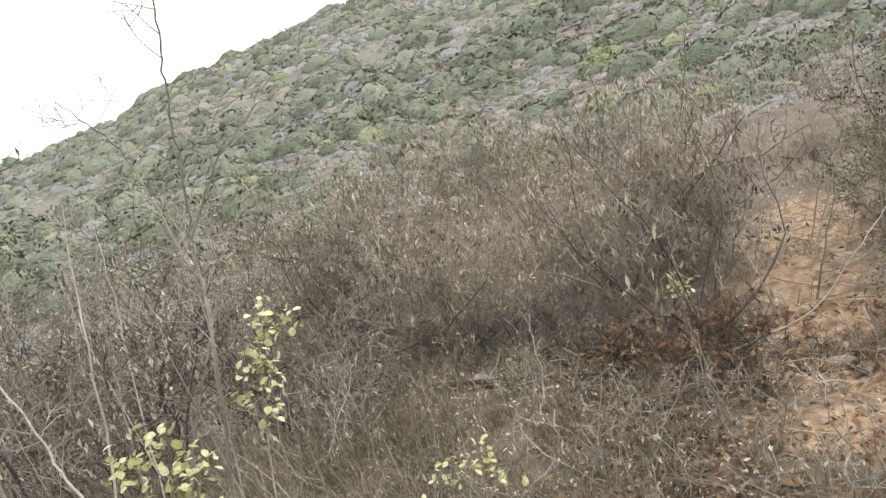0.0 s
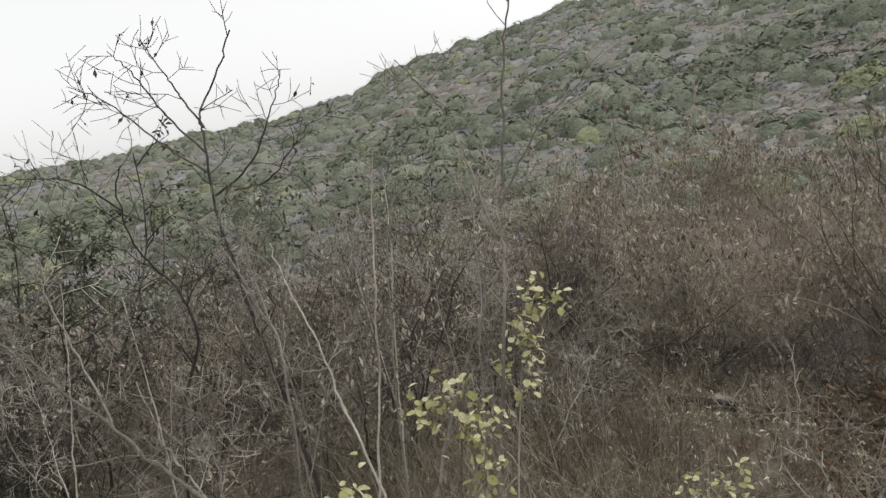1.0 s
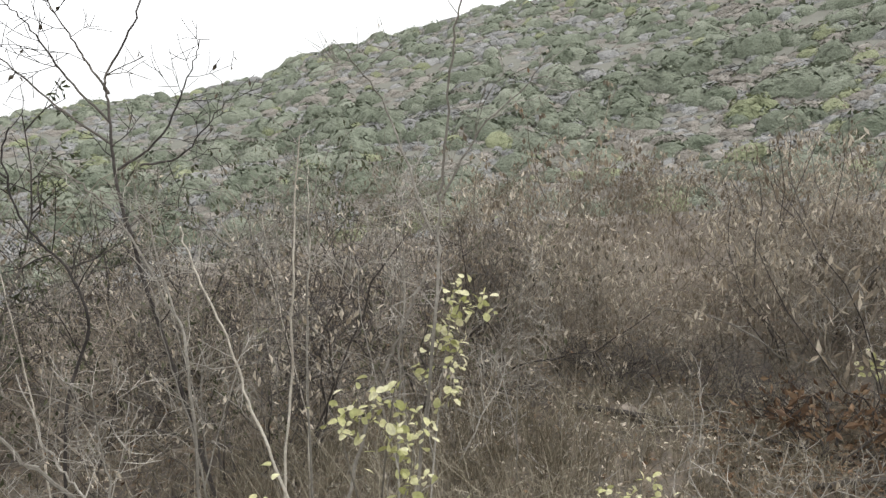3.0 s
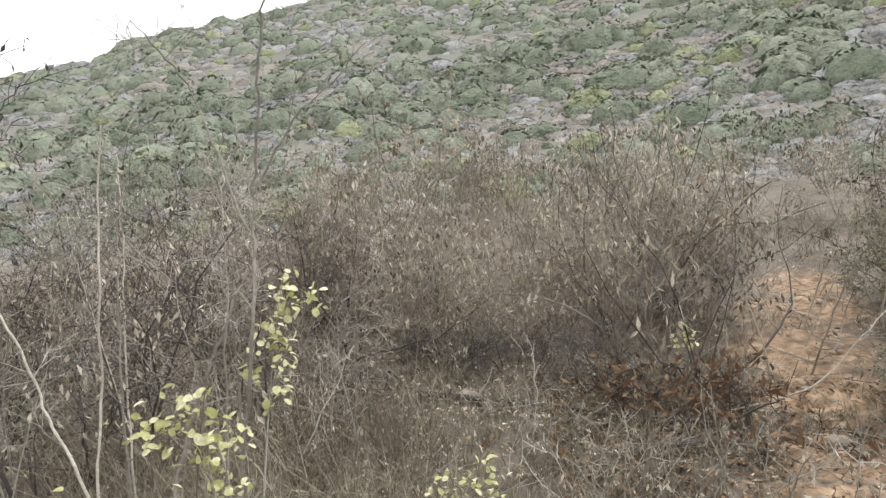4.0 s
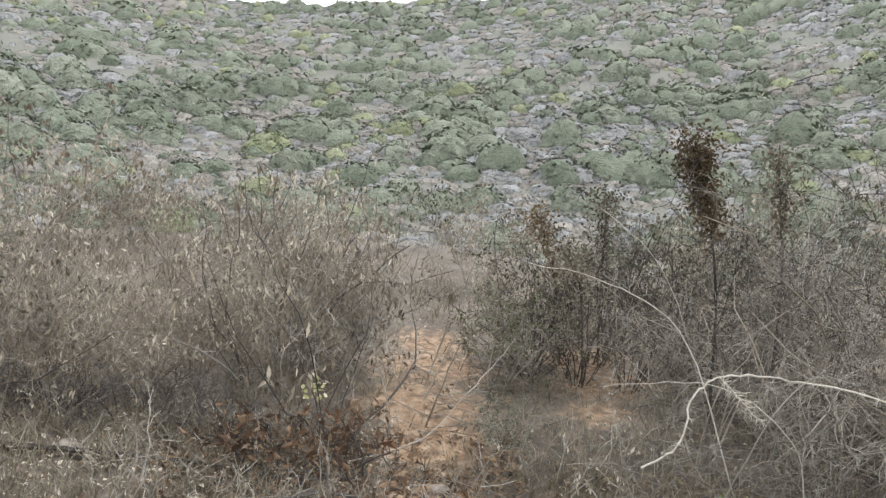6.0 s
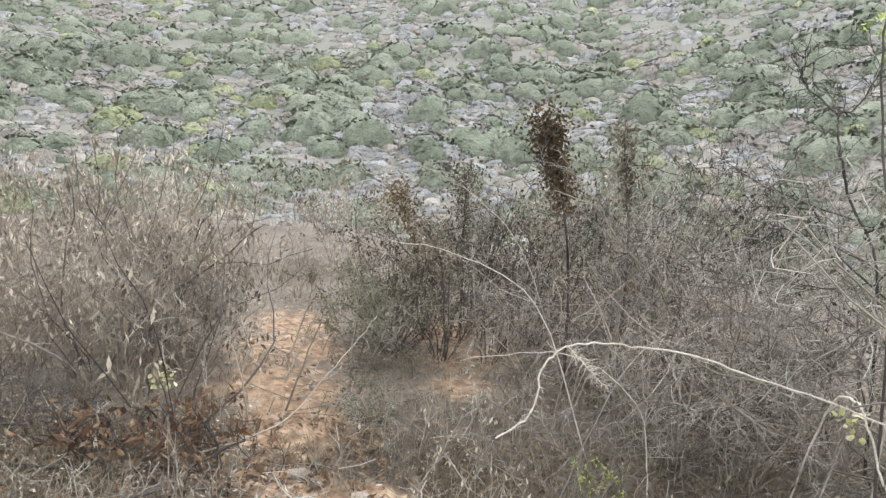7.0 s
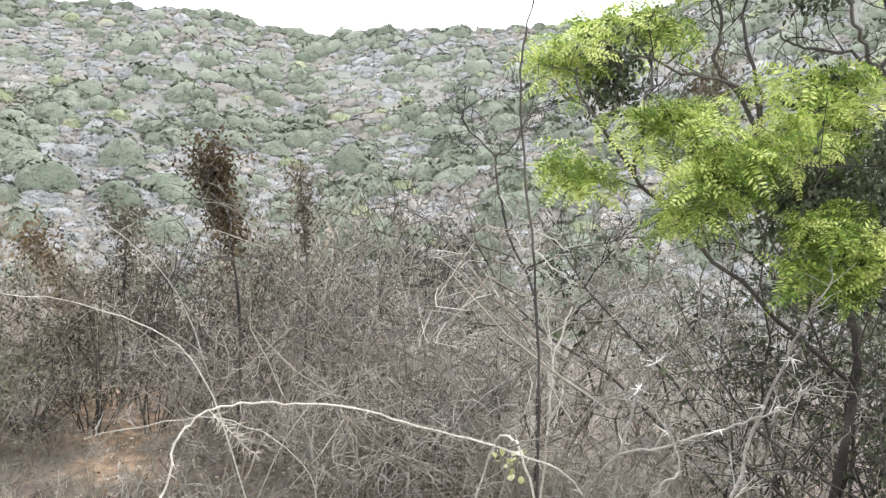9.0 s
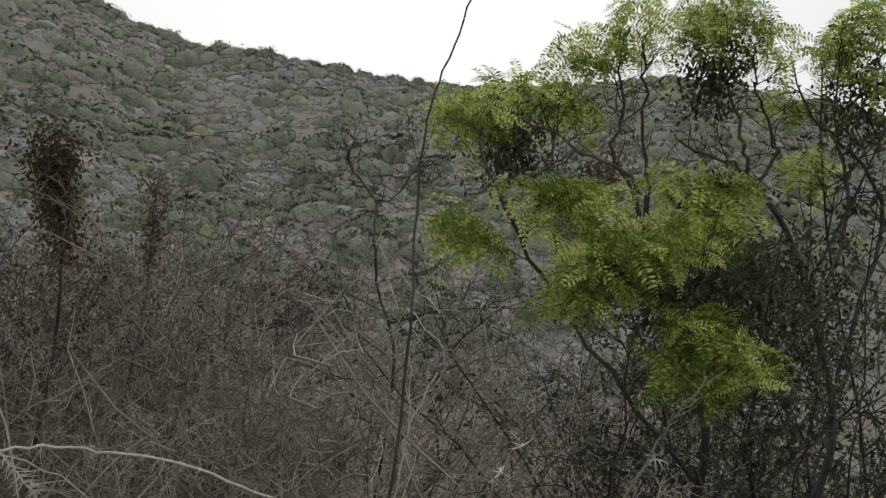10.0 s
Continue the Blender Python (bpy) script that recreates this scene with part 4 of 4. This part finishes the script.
sapling(124, "bent_stick", "long pale stick bent over in an arch with tiny spines", [
    [(2.62, 0.75, 0.1), (2.52, 0.8, 0.5), (2.36, 0.88, 0.74), (2.18, 1.02, 0.83), (2.07, 1.24, 0.86), (1.95, 1.44, 0.89), (1.81, 1.61, 0.88), (1.69, 1.73, 0.85), (1.62, 1.76, 0.77), (1.57, 1.74, 0.63), (1.47, 1.78, 0.53)],
    [(1.69, 1.73, 0.85), (1.77, 1.59, 0.73)]], 0.003, BARK_PALE, 4, 0.1, 0, BARK_PALE, category="stick", spines=110, tip=1.1)
sapling(125, "broken_cane", "pale broken cane hanging in the thicket", [[(2.6, 1.35, 0.1), (2.45, 1.2, 0.7), (2.28, 1.04, 0.83), (2.26, 0.94, 0.66), (2.25, 0.89, 0.6)]], 0.0042, BARK_PALE, 2, 0.08, 0, category="cane", tip=0.9)
sapling(126, "broken_cane", "pale cane snapped into an angle", [[(2.7, 1.3, 0.1), (2.4, 1.1, 0.75), (2.09, 0.97, 0.87), (2.16, 0.83, 0.95), (2.21, 0.76, 1.05), (2.24, 0.66, 1.05), (2.23, 0.55, 0.92), (2.19, 0.6, 0.82)]], 0.0028, BARK_GREY, 6, 0.16, 1, category="cane", tip=1.1)
sapling(127, "forked_cane", "pale forked cane standing in the thicket", [[(2.74, 1.1, 0.1), (2.76, 1.12, 0.72), (2.82, 1.16, 1.0), (2.85, 1.13, 1.21)], [(2.82, 1.16, 0.98), (2.84, 1.2, 1.1), (2.83, 1.24, 1.24)]], 0.0048, BARK_PALE, 2, 0.1, 0, category="cane", tip=0.7)
for k, pts in enumerate([[(2.1, 2.0, 0.1), (2.3, 1.9, 0.7), (2.6, 1.7, 0.9), (2.9, 1.4, 0.85)], [(2.5, 2.2, 0.1), (2.3, 2.5, 0.75), (2.0, 2.8, 0.95), (1.75, 3.0, 0.98)], [(2.6, 2.4, 0.1), (2.45, 2.75, 0.9), (2.4, 3.2, 1.2), (2.35, 3.6, 1.3)],
                         [(2.75, 1.9, 0.1), (2.7, 1.95, 0.9), (2.8, 1.8, 1.4), (3.0, 1.6, 1.6)],
                         [(2.4, 1.8, 0.1), (2.3, 1.85, 0.5), (2.0, 2.0, 0.7), (1.7, 2.3, 0.62)], [(2.9, 2.4, 0.1), (2.8, 2.5, 1.0), (2.6, 2.6, 1.35), (2.4, 2.8, 1.45)]]):
    sapling(130 + k, "arching_cane", "thin pale arching cane across the thicket", [pts], 0.0038, BARK_PALE if k % 3 == 1 else BARK_GREY, 7, 0.2, 1, BARK_GREY, category="cane", group="arching canes", spines=30)


def thorny(seed, line, stars):
    """A grey branch bearing clusters of long white thorns."""
    rng = np.random.default_rng(seed)
    ob = sapling(seed, "thorn_branch", "grey branch with clusters of long white thorns", [line], 0.007, BARK_GREY, 7, 0.18, 1, category="branch")
    base = np.array(ob.matrix_world.translation)
    for p in stars:
        for _ in range(rng.integers(4, 7)):
            g = Geo()
            d = rng.normal(0, 1, 3)
            g.tube(wander(rng, np.array(p) - base, d, rng.uniform(0.03, 0.055), 3, 0.12), (0.0026, 0.002, 0.0013, 0.0004), 4)
            part("thorn", g, THORN, ob)


thorny(141, [(2.3, 0.95, 0.1), (2.37, 0.81, 0.76), (2.45, 0.64, 0.89), (2.49, 0.5, 0.97), (2.53, 0.36, 1.06), (2.55, 0.29, 1.15)], [(2.49, 0.5, 0.97), (2.46, 0.64, 0.93), (2.53, 0.37, 1.06)])
thorny(142, [(2.6, 0.5, 0.1), (2.58, 0.45, 0.8), (2.55, 0.36, 1.21), (2.5, 0.3, 1.4)], [(2.55, 0.35, 1.21), (2.57, 0.4, 1.05), (2.42, 0.34, 1.22)])
thorny(143, [(2.5, 0.8, 0.1), (2.47, 0.77, 0.8), (2.46, 0.74, 1.04), (2.45, 0.7, 1.15)], [(2.46, 0.74, 1.04), (2.47, 0.77, 0.86), (2.45, 0.7, 1.13)])

# ---- spindly dry weeds in the foreground ----
plant_row(lambda k: shrub(900 + k, "dry_weed", "spindly dry weed with a few shrivelled leaves", "weed", "dry weeds in the foreground", 0.42, 4, 0.5, BARK_GREY if k % 2 else BARK_BROWN, LEAF_DRY, 30, (0.026, 0.009), 0.003, 5, 0.13, 0, BARK_GREY, crook=0.2, thin=0.0012),
          scatter(91, 55, (-40, 40), (1.9, 3.7), (0.5, 1.2), [(-0.1, 3.3, 0.35), (0.4, 3.1, 0.3)]) + scatter(92, 30, (32, 80), (2.0, 3.4), (0.5, 1.0)), 93)


# ---- green feathery tree ----
def pinnate(rng, geo, p, way, length):
    """One feathery leaf: a drooping rib with paired leaflets."""
    rib = wander(rng, p, way, length, 6, 0.08, -0.12)
    geo.tube(rib, np.linspace(0.0014, 0.0006, len(rib)))
    for k in range(1, 11):
        s = k / 10.5 * 6
        i = min(int(s), 5)
        q = rib[i] + (rib[i + 1] - rib[i]) * (s - i)
        along = unit(rib[i + 1] - rib[i])
        across = unit(np.cross(along, (0, 0, 1)) + rng.normal(0, 0.1, 3))
        nor = np.cross(across, along)
        ln = length * 0.19 * math.sin(math.pi * (0.18 + 0.78 * k / 11)) ** 0.6
        for sgn in (-1, 1):
            d = unit(across * sgn + along * 0.45 + nor * rng.normal(-0.1, 0.2))
            w = unit(np.cross(d, nor)) * ln * 0.19
            geo.add([q, q + d * ln * 0.5 + w, q + d * ln, q + d * ln * 0.5 - w], [(0, 1, 2, 3)])


def spray_mesh(seed):
    """A leafy shoot with ten feathery leaves."""
    rng, g = np.random.default_rng(seed), Geo()
    shoot = wander(rng, (0, 0, 0), (1, 0, 0.25), 0.26, 6, 0.15, -0.05)
    g.tube(shoot, np.linspace(0.0028, 0.001, 7))
    for k in range(10):
        i = min(k * 6 // 10, 5)
        d = unit(shoot[i + 1] - shoot[i]) * 0.6 + np.array((0, 1 if k % 2 else -1, 0)) * 0.8 + rng.normal(0, 0.3, 3)
        pinnate(rng, g, shoot[i] + (shoot[i + 1] - shoot[i]) * 0.5, d, rng.uniform(0.12, 0.19))
    return g.mesh("leaf_spray", LEAF_GREEN)


def green_tree():
    rng = np.random.default_rng(77)
    bx, by = 3.15, 0.25
    base = np.array((bx, by, float(lie(bx, by))))
    ob = thing("green_tree", Matrix.Translation(base), "small thorny tree with bright green feathery leaves", "tree")
    trunks = [[(3.15, 0.25, 0.0), (3.14, 0.2, 0.6), (3.12, 0.19, 1.21), (3.05, 0.33, 1.47), (2.95, 0.43, 1.62), (2.9, 0.53, 1.81), (2.92, 0.61, 1.96)],
              [(3.18, 0.22, 0.0), (3.4, -0.1, 0.7), (3.48, -0.25, 1.32), (3.39, -0.07, 1.79), (3.2, 0.11, 2.05), (3.07, 0.29, 2.19)]]
    limbs = [[(2.9, 0.53, 1.81), (2.93, 0.58, 1.97), (2.83, 0.67, 2.07), (2.74, 0.79, 2.06), (2.64, 0.9, 2.09), (2.58, 1.0, 2.1)], [(2.92, 0.61, 1.96), (2.91, 0.74, 2.14), (2.85, 0.73, 2.28), (2.82, 0.78, 2.39), (2.86, 0.8, 2.57)],
             [(3.12, 0.2, 1.1), (2.9, 0.5, 1.35), (2.7, 0.7, 1.53), (2.58, 0.87, 1.68), (2.53, 0.98, 1.83), (2.49, 1.06, 1.93), (2.47, 1.09, 2.0), (2.48, 1.06, 2.04)],
             [(2.57, 0.88, 1.7), (2.61, 0.88, 1.9), (2.69, 0.92, 2.08), (2.72, 0.94, 2.3)], [(2.92, 0.58, 1.92), (2.97, 0.6, 2.05), (2.92, 0.68, 2.3), (2.95, 0.72, 2.47), (2.92, 0.75, 2.65)],
             [(3.2, 0.11, 2.05), (3.07, 0.29, 2.19), (2.95, 0.48, 2.21), (2.91, 0.56, 2.24)], [(3.1, 0.25, 2.15), (3.09, 0.22, 2.29), (3.0, 0.3, 2.42), (2.95, 0.38, 2.6)], [(3.07, 0.29, 2.19), (2.98, 0.35, 2.32), (2.94, 0.45, 2.49), (2.9, 0.53, 2.65)],
             [(3.43, -0.2, 1.6), (3.35, -0.2, 2.2), (3.22, -0.02, 2.4), (3.21, 0.14, 2.51), (3.21, 0.24, 2.69)], [(3.39, -0.07, 1.79), (3.31, -0.09, 2.18), (3.25, 0.03, 2.49), (3.16, 0.08, 2.73)],
             [(2.95, 0.43, 1.62), (2.81, 0.36, 1.78), (2.82, 0.3, 1.91)], [(3.0, 0.38, 1.53), (2.73, 0.31, 1.57), (2.74, 0.16, 1.51)], [(2.93, 0.46, 1.67), (2.58, 0.57, 1.68), (2.51, 0.64, 1.58)], [(2.9, 0.53, 1.81), (2.65, 0.65, 1.83), (2.54, 0.79, 1.87)]]
    for pts in trunks:
        g = Geo()
        g.tube(curve(np.array(pts) - base, 26), np.linspace(0.017, 0.009, 26), 7)
        part("trunk", g, BARK_DARK, ob)
    fine, tips, arms = Geo(), [], []
    for pts in limbs:
        line = curve(np.array(pts) - base, 18)
        line[1:] += rng.normal(0, 0.007, line[1:].shape)
        g = Geo()
        g.tube(line, np.linspace(0.0085, 0.003, 18), 5)
        arms.append((part("limb", g, BARK_DARK, ob), line))
        tips.append(line[5:])
        twigs(rng, fine, line, 0.005, 8, 0.26, 1, tips=tips, start=0.3, lift=0.0, thin=0.0013)
    tagged(part("brush", fine, BARK_DARK, ob), kind="stuff")
    sprays = [spray_mesh(700 + k) for k in range(5)]
    crown = [(2.5, 1.16, 2.05), (2.47, 1.1, 2.1), (2.58, 1.06, 2.19), (2.66, 0.97, 2.19), (2.75, 0.89, 2.19), (2.51, 1.13, 1.98), (2.45, 1.08, 1.67), (2.52, 1.02, 1.68), (2.78, 0.91, 2.4), (2.81, 0.82, 2.44),
             (2.86, 0.8, 2.55), (2.91, 0.79, 2.67), (2.95, 0.7, 2.54)]
    upper = [(2.87, 0.59, 2.66), (2.92, 0.47, 2.66), (2.85, 0.53, 2.55), (3.01, 0.38, 2.62), (2.92, 0.45, 2.72), (3.15, 0.1, 2.79), (3.17, 0.02, 2.89), (3.16, -0.04, 2.62), (3.27, 0.08, 2.71),
             (3.35, 0.19, 2.54), (3.41, 0.07, 2.33), (2.85, 0.47, 2.04), (2.9, 0.34, 2.09)]
    lower = [(2.53, 0.81, 1.89), (2.51, 0.88, 1.83), (2.61, 0.75, 1.91), (2.58, 0.68, 1.83), (2.49, 0.67, 1.71), (2.51, 0.6, 1.77), (2.52, 0.57, 1.69), (2.59, 0.51, 1.77), (2.66, 0.45, 1.87), (2.74, 0.37, 1.92),
             (2.81, 0.32, 1.98), (2.81, 0.33, 1.87), (2.48, 0.71, 1.54), (2.5, 0.65, 1.57), (2.52, 0.6, 1.62), (2.67, 0.34, 1.61), (2.64, 0.26, 1.56), (2.63, 0.32, 1.49), (2.67, 0.18, 1.52), (2.66, 0.25, 1.46), (2.75, 0.13, 1.51)]
    for cx, cy, cz in crown + upper + lower:
        for _ in range(3 if cz > 2.5 and cy > 0.65 else 5):
            p = np.array((cx, cy, cz)) - base + rng.normal(0, 0.03, 3)
            o = new("leaf_spray", sprays[rng.integers(5)])
            o.parent = min(arms, key=lambda s: np.linalg.norm(s[1] - p, axis=1).min())[0]
            # the shoot grows from behind its leaves outwards
            turn = rng.uniform(0, 360)
            size = rng.uniform(0.5, 0.9)
            m = pose(*p, rng.normal(0, 25), rng.uniform(0, 55), turn) @ Matrix.Scale(size, 4)
            o.matrix_local = m @ Matrix.Translation((-0.13, 0, 0))
    # hanging dead clumps; the dusky ones also stand in for the crown's shade
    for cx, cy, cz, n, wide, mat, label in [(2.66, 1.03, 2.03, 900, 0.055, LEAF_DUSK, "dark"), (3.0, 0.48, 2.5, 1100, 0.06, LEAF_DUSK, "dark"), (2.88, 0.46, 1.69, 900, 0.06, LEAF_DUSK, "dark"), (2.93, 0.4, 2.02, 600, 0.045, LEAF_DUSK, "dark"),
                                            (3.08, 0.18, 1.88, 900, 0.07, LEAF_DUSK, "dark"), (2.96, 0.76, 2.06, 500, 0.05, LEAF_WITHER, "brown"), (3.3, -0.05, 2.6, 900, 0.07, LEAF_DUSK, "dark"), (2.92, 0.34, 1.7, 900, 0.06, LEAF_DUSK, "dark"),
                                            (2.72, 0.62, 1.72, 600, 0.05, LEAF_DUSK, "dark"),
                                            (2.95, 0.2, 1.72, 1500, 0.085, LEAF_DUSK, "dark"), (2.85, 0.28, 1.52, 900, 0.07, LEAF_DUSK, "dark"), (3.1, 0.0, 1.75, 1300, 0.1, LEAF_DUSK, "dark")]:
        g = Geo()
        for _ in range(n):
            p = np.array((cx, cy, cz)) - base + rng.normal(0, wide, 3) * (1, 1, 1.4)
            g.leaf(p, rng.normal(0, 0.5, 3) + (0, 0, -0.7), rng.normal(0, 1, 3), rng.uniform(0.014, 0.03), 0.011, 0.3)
        tagged(part("leaf_clump", g, mat, ob, label + " hanging clump of withered leaves and crown shade"), kind="stuff")


green_tree()
plant_row(lambda k: shrub(800 + k, "dusky_bush", "dusky green bush crowding behind the feathery tree", "shrub", "dusky bushes", 1.7, 9, 0.6, BARK_DARK, LEAF_DUSK, 1500, (0.026, 0.012), 0.007, 9, 0.36, 1, BARK_DARK, 0.4),
          [(3.1, -0.3, 1.0), (3.6, -0.1, 1.15), (3.3, -0.8, 1.1), (3.75, 0.5, 1.05), (4.2, 0.0, 1.2), (3.5, -1.3, 1.2), (4.2, -0.8, 1.3), (3.65, 0.2, 1.1), (4.6, 0.5, 1.25), (3.9, -0.45, 1.2)], 18)
plant_row(lambda k: shrub(820 + k, "green_herb", "low fresh green herb under the thicket", "herb", "green herbs", 0.32, 8, 0.7, LEAF_GREEN, LEAF_GREEN, 160, (0.03, 0.014), 0.003, 5, 0.1, 0, droop=0.1),
          [(2.72, 0.18, 1.3), (2.85, 0.0, 1.2), (2.62, 1.2, 0.7), (2.3, 2.0, 0.6)], 19)


# ---- ground cover ----
def grass(seed, n, az, r, tall, blades=9):
    """Dry tufts: loose bent blades."""
    rng, out = np.random.default_rng(seed), []
    a = np.radians(rng.uniform(*az, n))
    d = np.sqrt(rng.uniform(r[0] ** 2, r[1] ** 2, n))
    x, y = d * np.sin(a), d * np.cos(a)
    keep = rng.random(n) > bare(x, y) * 0.93
    x, y = x[keep], y[keep]
    z = lie(x, y)
    m = len(x)
    c = np.stack([x, y, z], -1)[:, None] + rng.normal(0, 0.02, (m, blades, 3)) * (1, 1, 0)
    h = rng.uniform(*tall, (m, 1, 1)) * rng.uniform(0.5, 1.1, (m, blades, 1))
    d1 = rng.normal(0, 0.42, (m, blades, 3)) * (1, 1, 0) + (0, 0, 1)
    d2 = d1 + rng.normal(0, 0.6, (m, blades, 3)) * (1, 1, 0.4) - (0, 0, 0.25)
    side = rng.normal(0, 1, (m, blades, 3)) * (1, 1, 0)
    side /= np.linalg.norm(side, axis=-1, keepdims=True) + 1e-9
    w = side * rng.uniform(0.0012, 0.0028, (m, blades, 1))
    mid = c + d1 * h * 0.5
    top = mid + d2 * h * 0.5
    low = np.stack([c - w - (0, 0, 0.01), c + w - (0, 0, 0.01), mid + w * 0.8, mid - w * 0.8], 2)
    high = np.stack([mid - w * 0.8, mid + w * 0.8, top + w * 0.2, top - w * 0.2], 2)
    return np.concatenate([low.reshape(-1, 4, 3), high.reshape(-1, 4, 3)])


tagged(new("dry_grass", quads("dry_grass", np.concatenate([grass(31, 4000, (-62, 88), (1.3, 4.6), (0.06, 0.2), 6), grass(32, 1500, (-62, 60), (4.6, 8), (0.1, 0.3), 7), grass(33, 380, (25, 85), (1.6, 3.4), (0.08, 0.22), 8), grass(35, 1000, (-32, 12), (2.1, 3.7), (0.05, 0.15), 7),
                                                           grass(34, 450, (-60, -8), (1.5, 3.2), (0.2, 0.45), 8)]), GRASS)), "sparse dry straw-coloured grass and weeds", "grass", kind="stuff")


def litter(name, label, seed, n, az, r, size, mat, clear_trail):
    """Curled fallen leaves lying on the ground."""
    rng = np.random.default_rng(seed)
    a = np.radians(rng.uniform(*az, n))
    d = np.sqrt(rng.uniform(r[0] ** 2, r[1] ** 2, n))
    x, y = d * np.sin(a), d * np.cos(a)
    if clear_trail:
        keep = rng.random(n) > bare(x, y) * clear_trail
        x, y = x[keep], y[keep]
    m = len(x)
    c = np.stack([x, y, lie(x, y) + rng.uniform(0.004, 0.03, m)], -1)
    way = rng.normal(0, 1, (m, 3)) * (1, 1, 0.35)
    way /= np.linalg.norm(way, axis=-1, keepdims=True)
    side = np.cross(way, (0, 0, 1) + rng.normal(0, 0.35, (m, 3)))
    ln, wd = rng.uniform(*size, (m, 1)), rng.uniform(0.25, 0.5, (m, 1))
    up = rng.uniform(0, 0.012, (m, 1)) * np.array((0, 0, 1))
    q1 = np.stack([c - way * ln, c - side * ln * wd + up, c, c + side * ln * wd + up], 1)
    q2 = np.stack([c, c - side * ln * wd + up, c + way * ln + up, c + side * ln * wd + up], 1)
    tagged(new(name, quads(name, np.concatenate([q1, q2]), mat)), label, "leaf litter", kind="stuff")


litter("leaf_litter", "fallen dry tan leaves scattered over the soil", 41, 9000, (-62, 88), (1.2, 6.5), (0.008, 0.024), LEAF_DRY, 0.5)
litter("pale_litter", "pale bleached leaves and chaff in the clearing", 45, 3500, (-32, 20), (1.9, 3.8), (0.006, 0.02), LEAF_DRY, 0.2)
litter("rusty_litter", "fallen rust-brown leaves on the soil", 42, 5000, (-62, 88), (1.2, 6.0), (0.008, 0.026), LEAF_RUST, 0.4)
litter("thicket_litter", "brown leaf litter and chips before the thorn thicket", 46, 6000, (34, 88), (1.5, 3.4), (0.008, 0.024), LEAF_UMBER, 0.3)
litter("clearing_litter", "thick rusty leaf litter in the clearing", 43, 3500, (2, 32), (2.0, 3.7), (0.01, 0.03), LEAF_RUST, 0.3)


def fallen_twigs():
    rng, g = np.random.default_rng(44), Geo()
    for _ in range(2200):
        x, y = polar(rng.uniform(-60, 85), math.sqrt(rng.uniform(1.4, 30)))
        a = rng.uniform(0, 2 * np.pi)
        line = wander(rng, (x, y, float(lie(x, y)) + 0.012), (np.cos(a), np.sin(a), rng.uniform(0, 0.3)), rng.uniform(0.08, 0.4), 4, 0.16)
        g.tube(line, np.linspace(0.003, 0.0015, 5))
    tagged(new("fallen_twigs", g.mesh("fallen_twigs", BARK_GREY)), "thin grey twigs strewn over the ground", "twigs", kind="stuff")


fallen_twigs()


def stone(seed, x, y, size, label):
    rng = np.random.default_rng(seed)
    bm = bmesh.new()
    bmesh.ops.create_icosphere(bm, subdivisions=2, radius=size)
    for v in bm.verts:
        n = noise.noise(v.co * (2.2 / size) + Vector((seed, 0, 0)))
        v.co *= 1 + 0.35 * n
        v.co.z *= 0.6
    me = bpy.data.meshes.new("stone")
    bm.to_mesh(me)
    bm.free()
    me.materials.append(STONE)
    ob = new("stone", me)
    ob.matrix_world = pose(x, y, float(lie(x, y)) + size * 0.2, 0, 0, rng.uniform(0, 360))
    return tagged(ob, label, "stone", "stones on the ground")


stone(1, 1.3, 2.8, 0.05, "rusty brown stone on the trail")
stone(2, 1.43, 2.5, 0.045, "rusty brown stone on the trail")
stone(3, 1.32, 2.72, 0.03, "rusty brown stone on the trail")
# number 4 is a pale patch of soil, built as a low stone
stone(4, -0.22, 3.42, 0.06, "low pale soil patch by the fallen branch")
stone(5, -0.75, 3.1, 0.06, "pale lichened stone in the grass")
pebble_rng = np.random.default_rng(51)
for k in range(60):
    cx, cy, cr = TRAIL[k % len(TRAIL)]
    stone(60 + k, cx + pebble_rng.normal(0, cr * 0.7), cy + pebble_rng.normal(0, cr * 0.7), pebble_rng.uniform(0.008, 0.022), "small orange-brown pebble on the trail")
for k, (az, r, s) in enumerate([(63, 112, 1.3), (66, 108, 1.0), (70, 105, 1.2), (36, 98, 1.1), (33, 100, 0.9), (38, 92, 0.8), (-2, 105, 0.9)]):
    ob = stone(150 + k, *polar(az, r), s, "pale boulder among the hillside scrub")
    ob["group"] = "boulders on the hill"
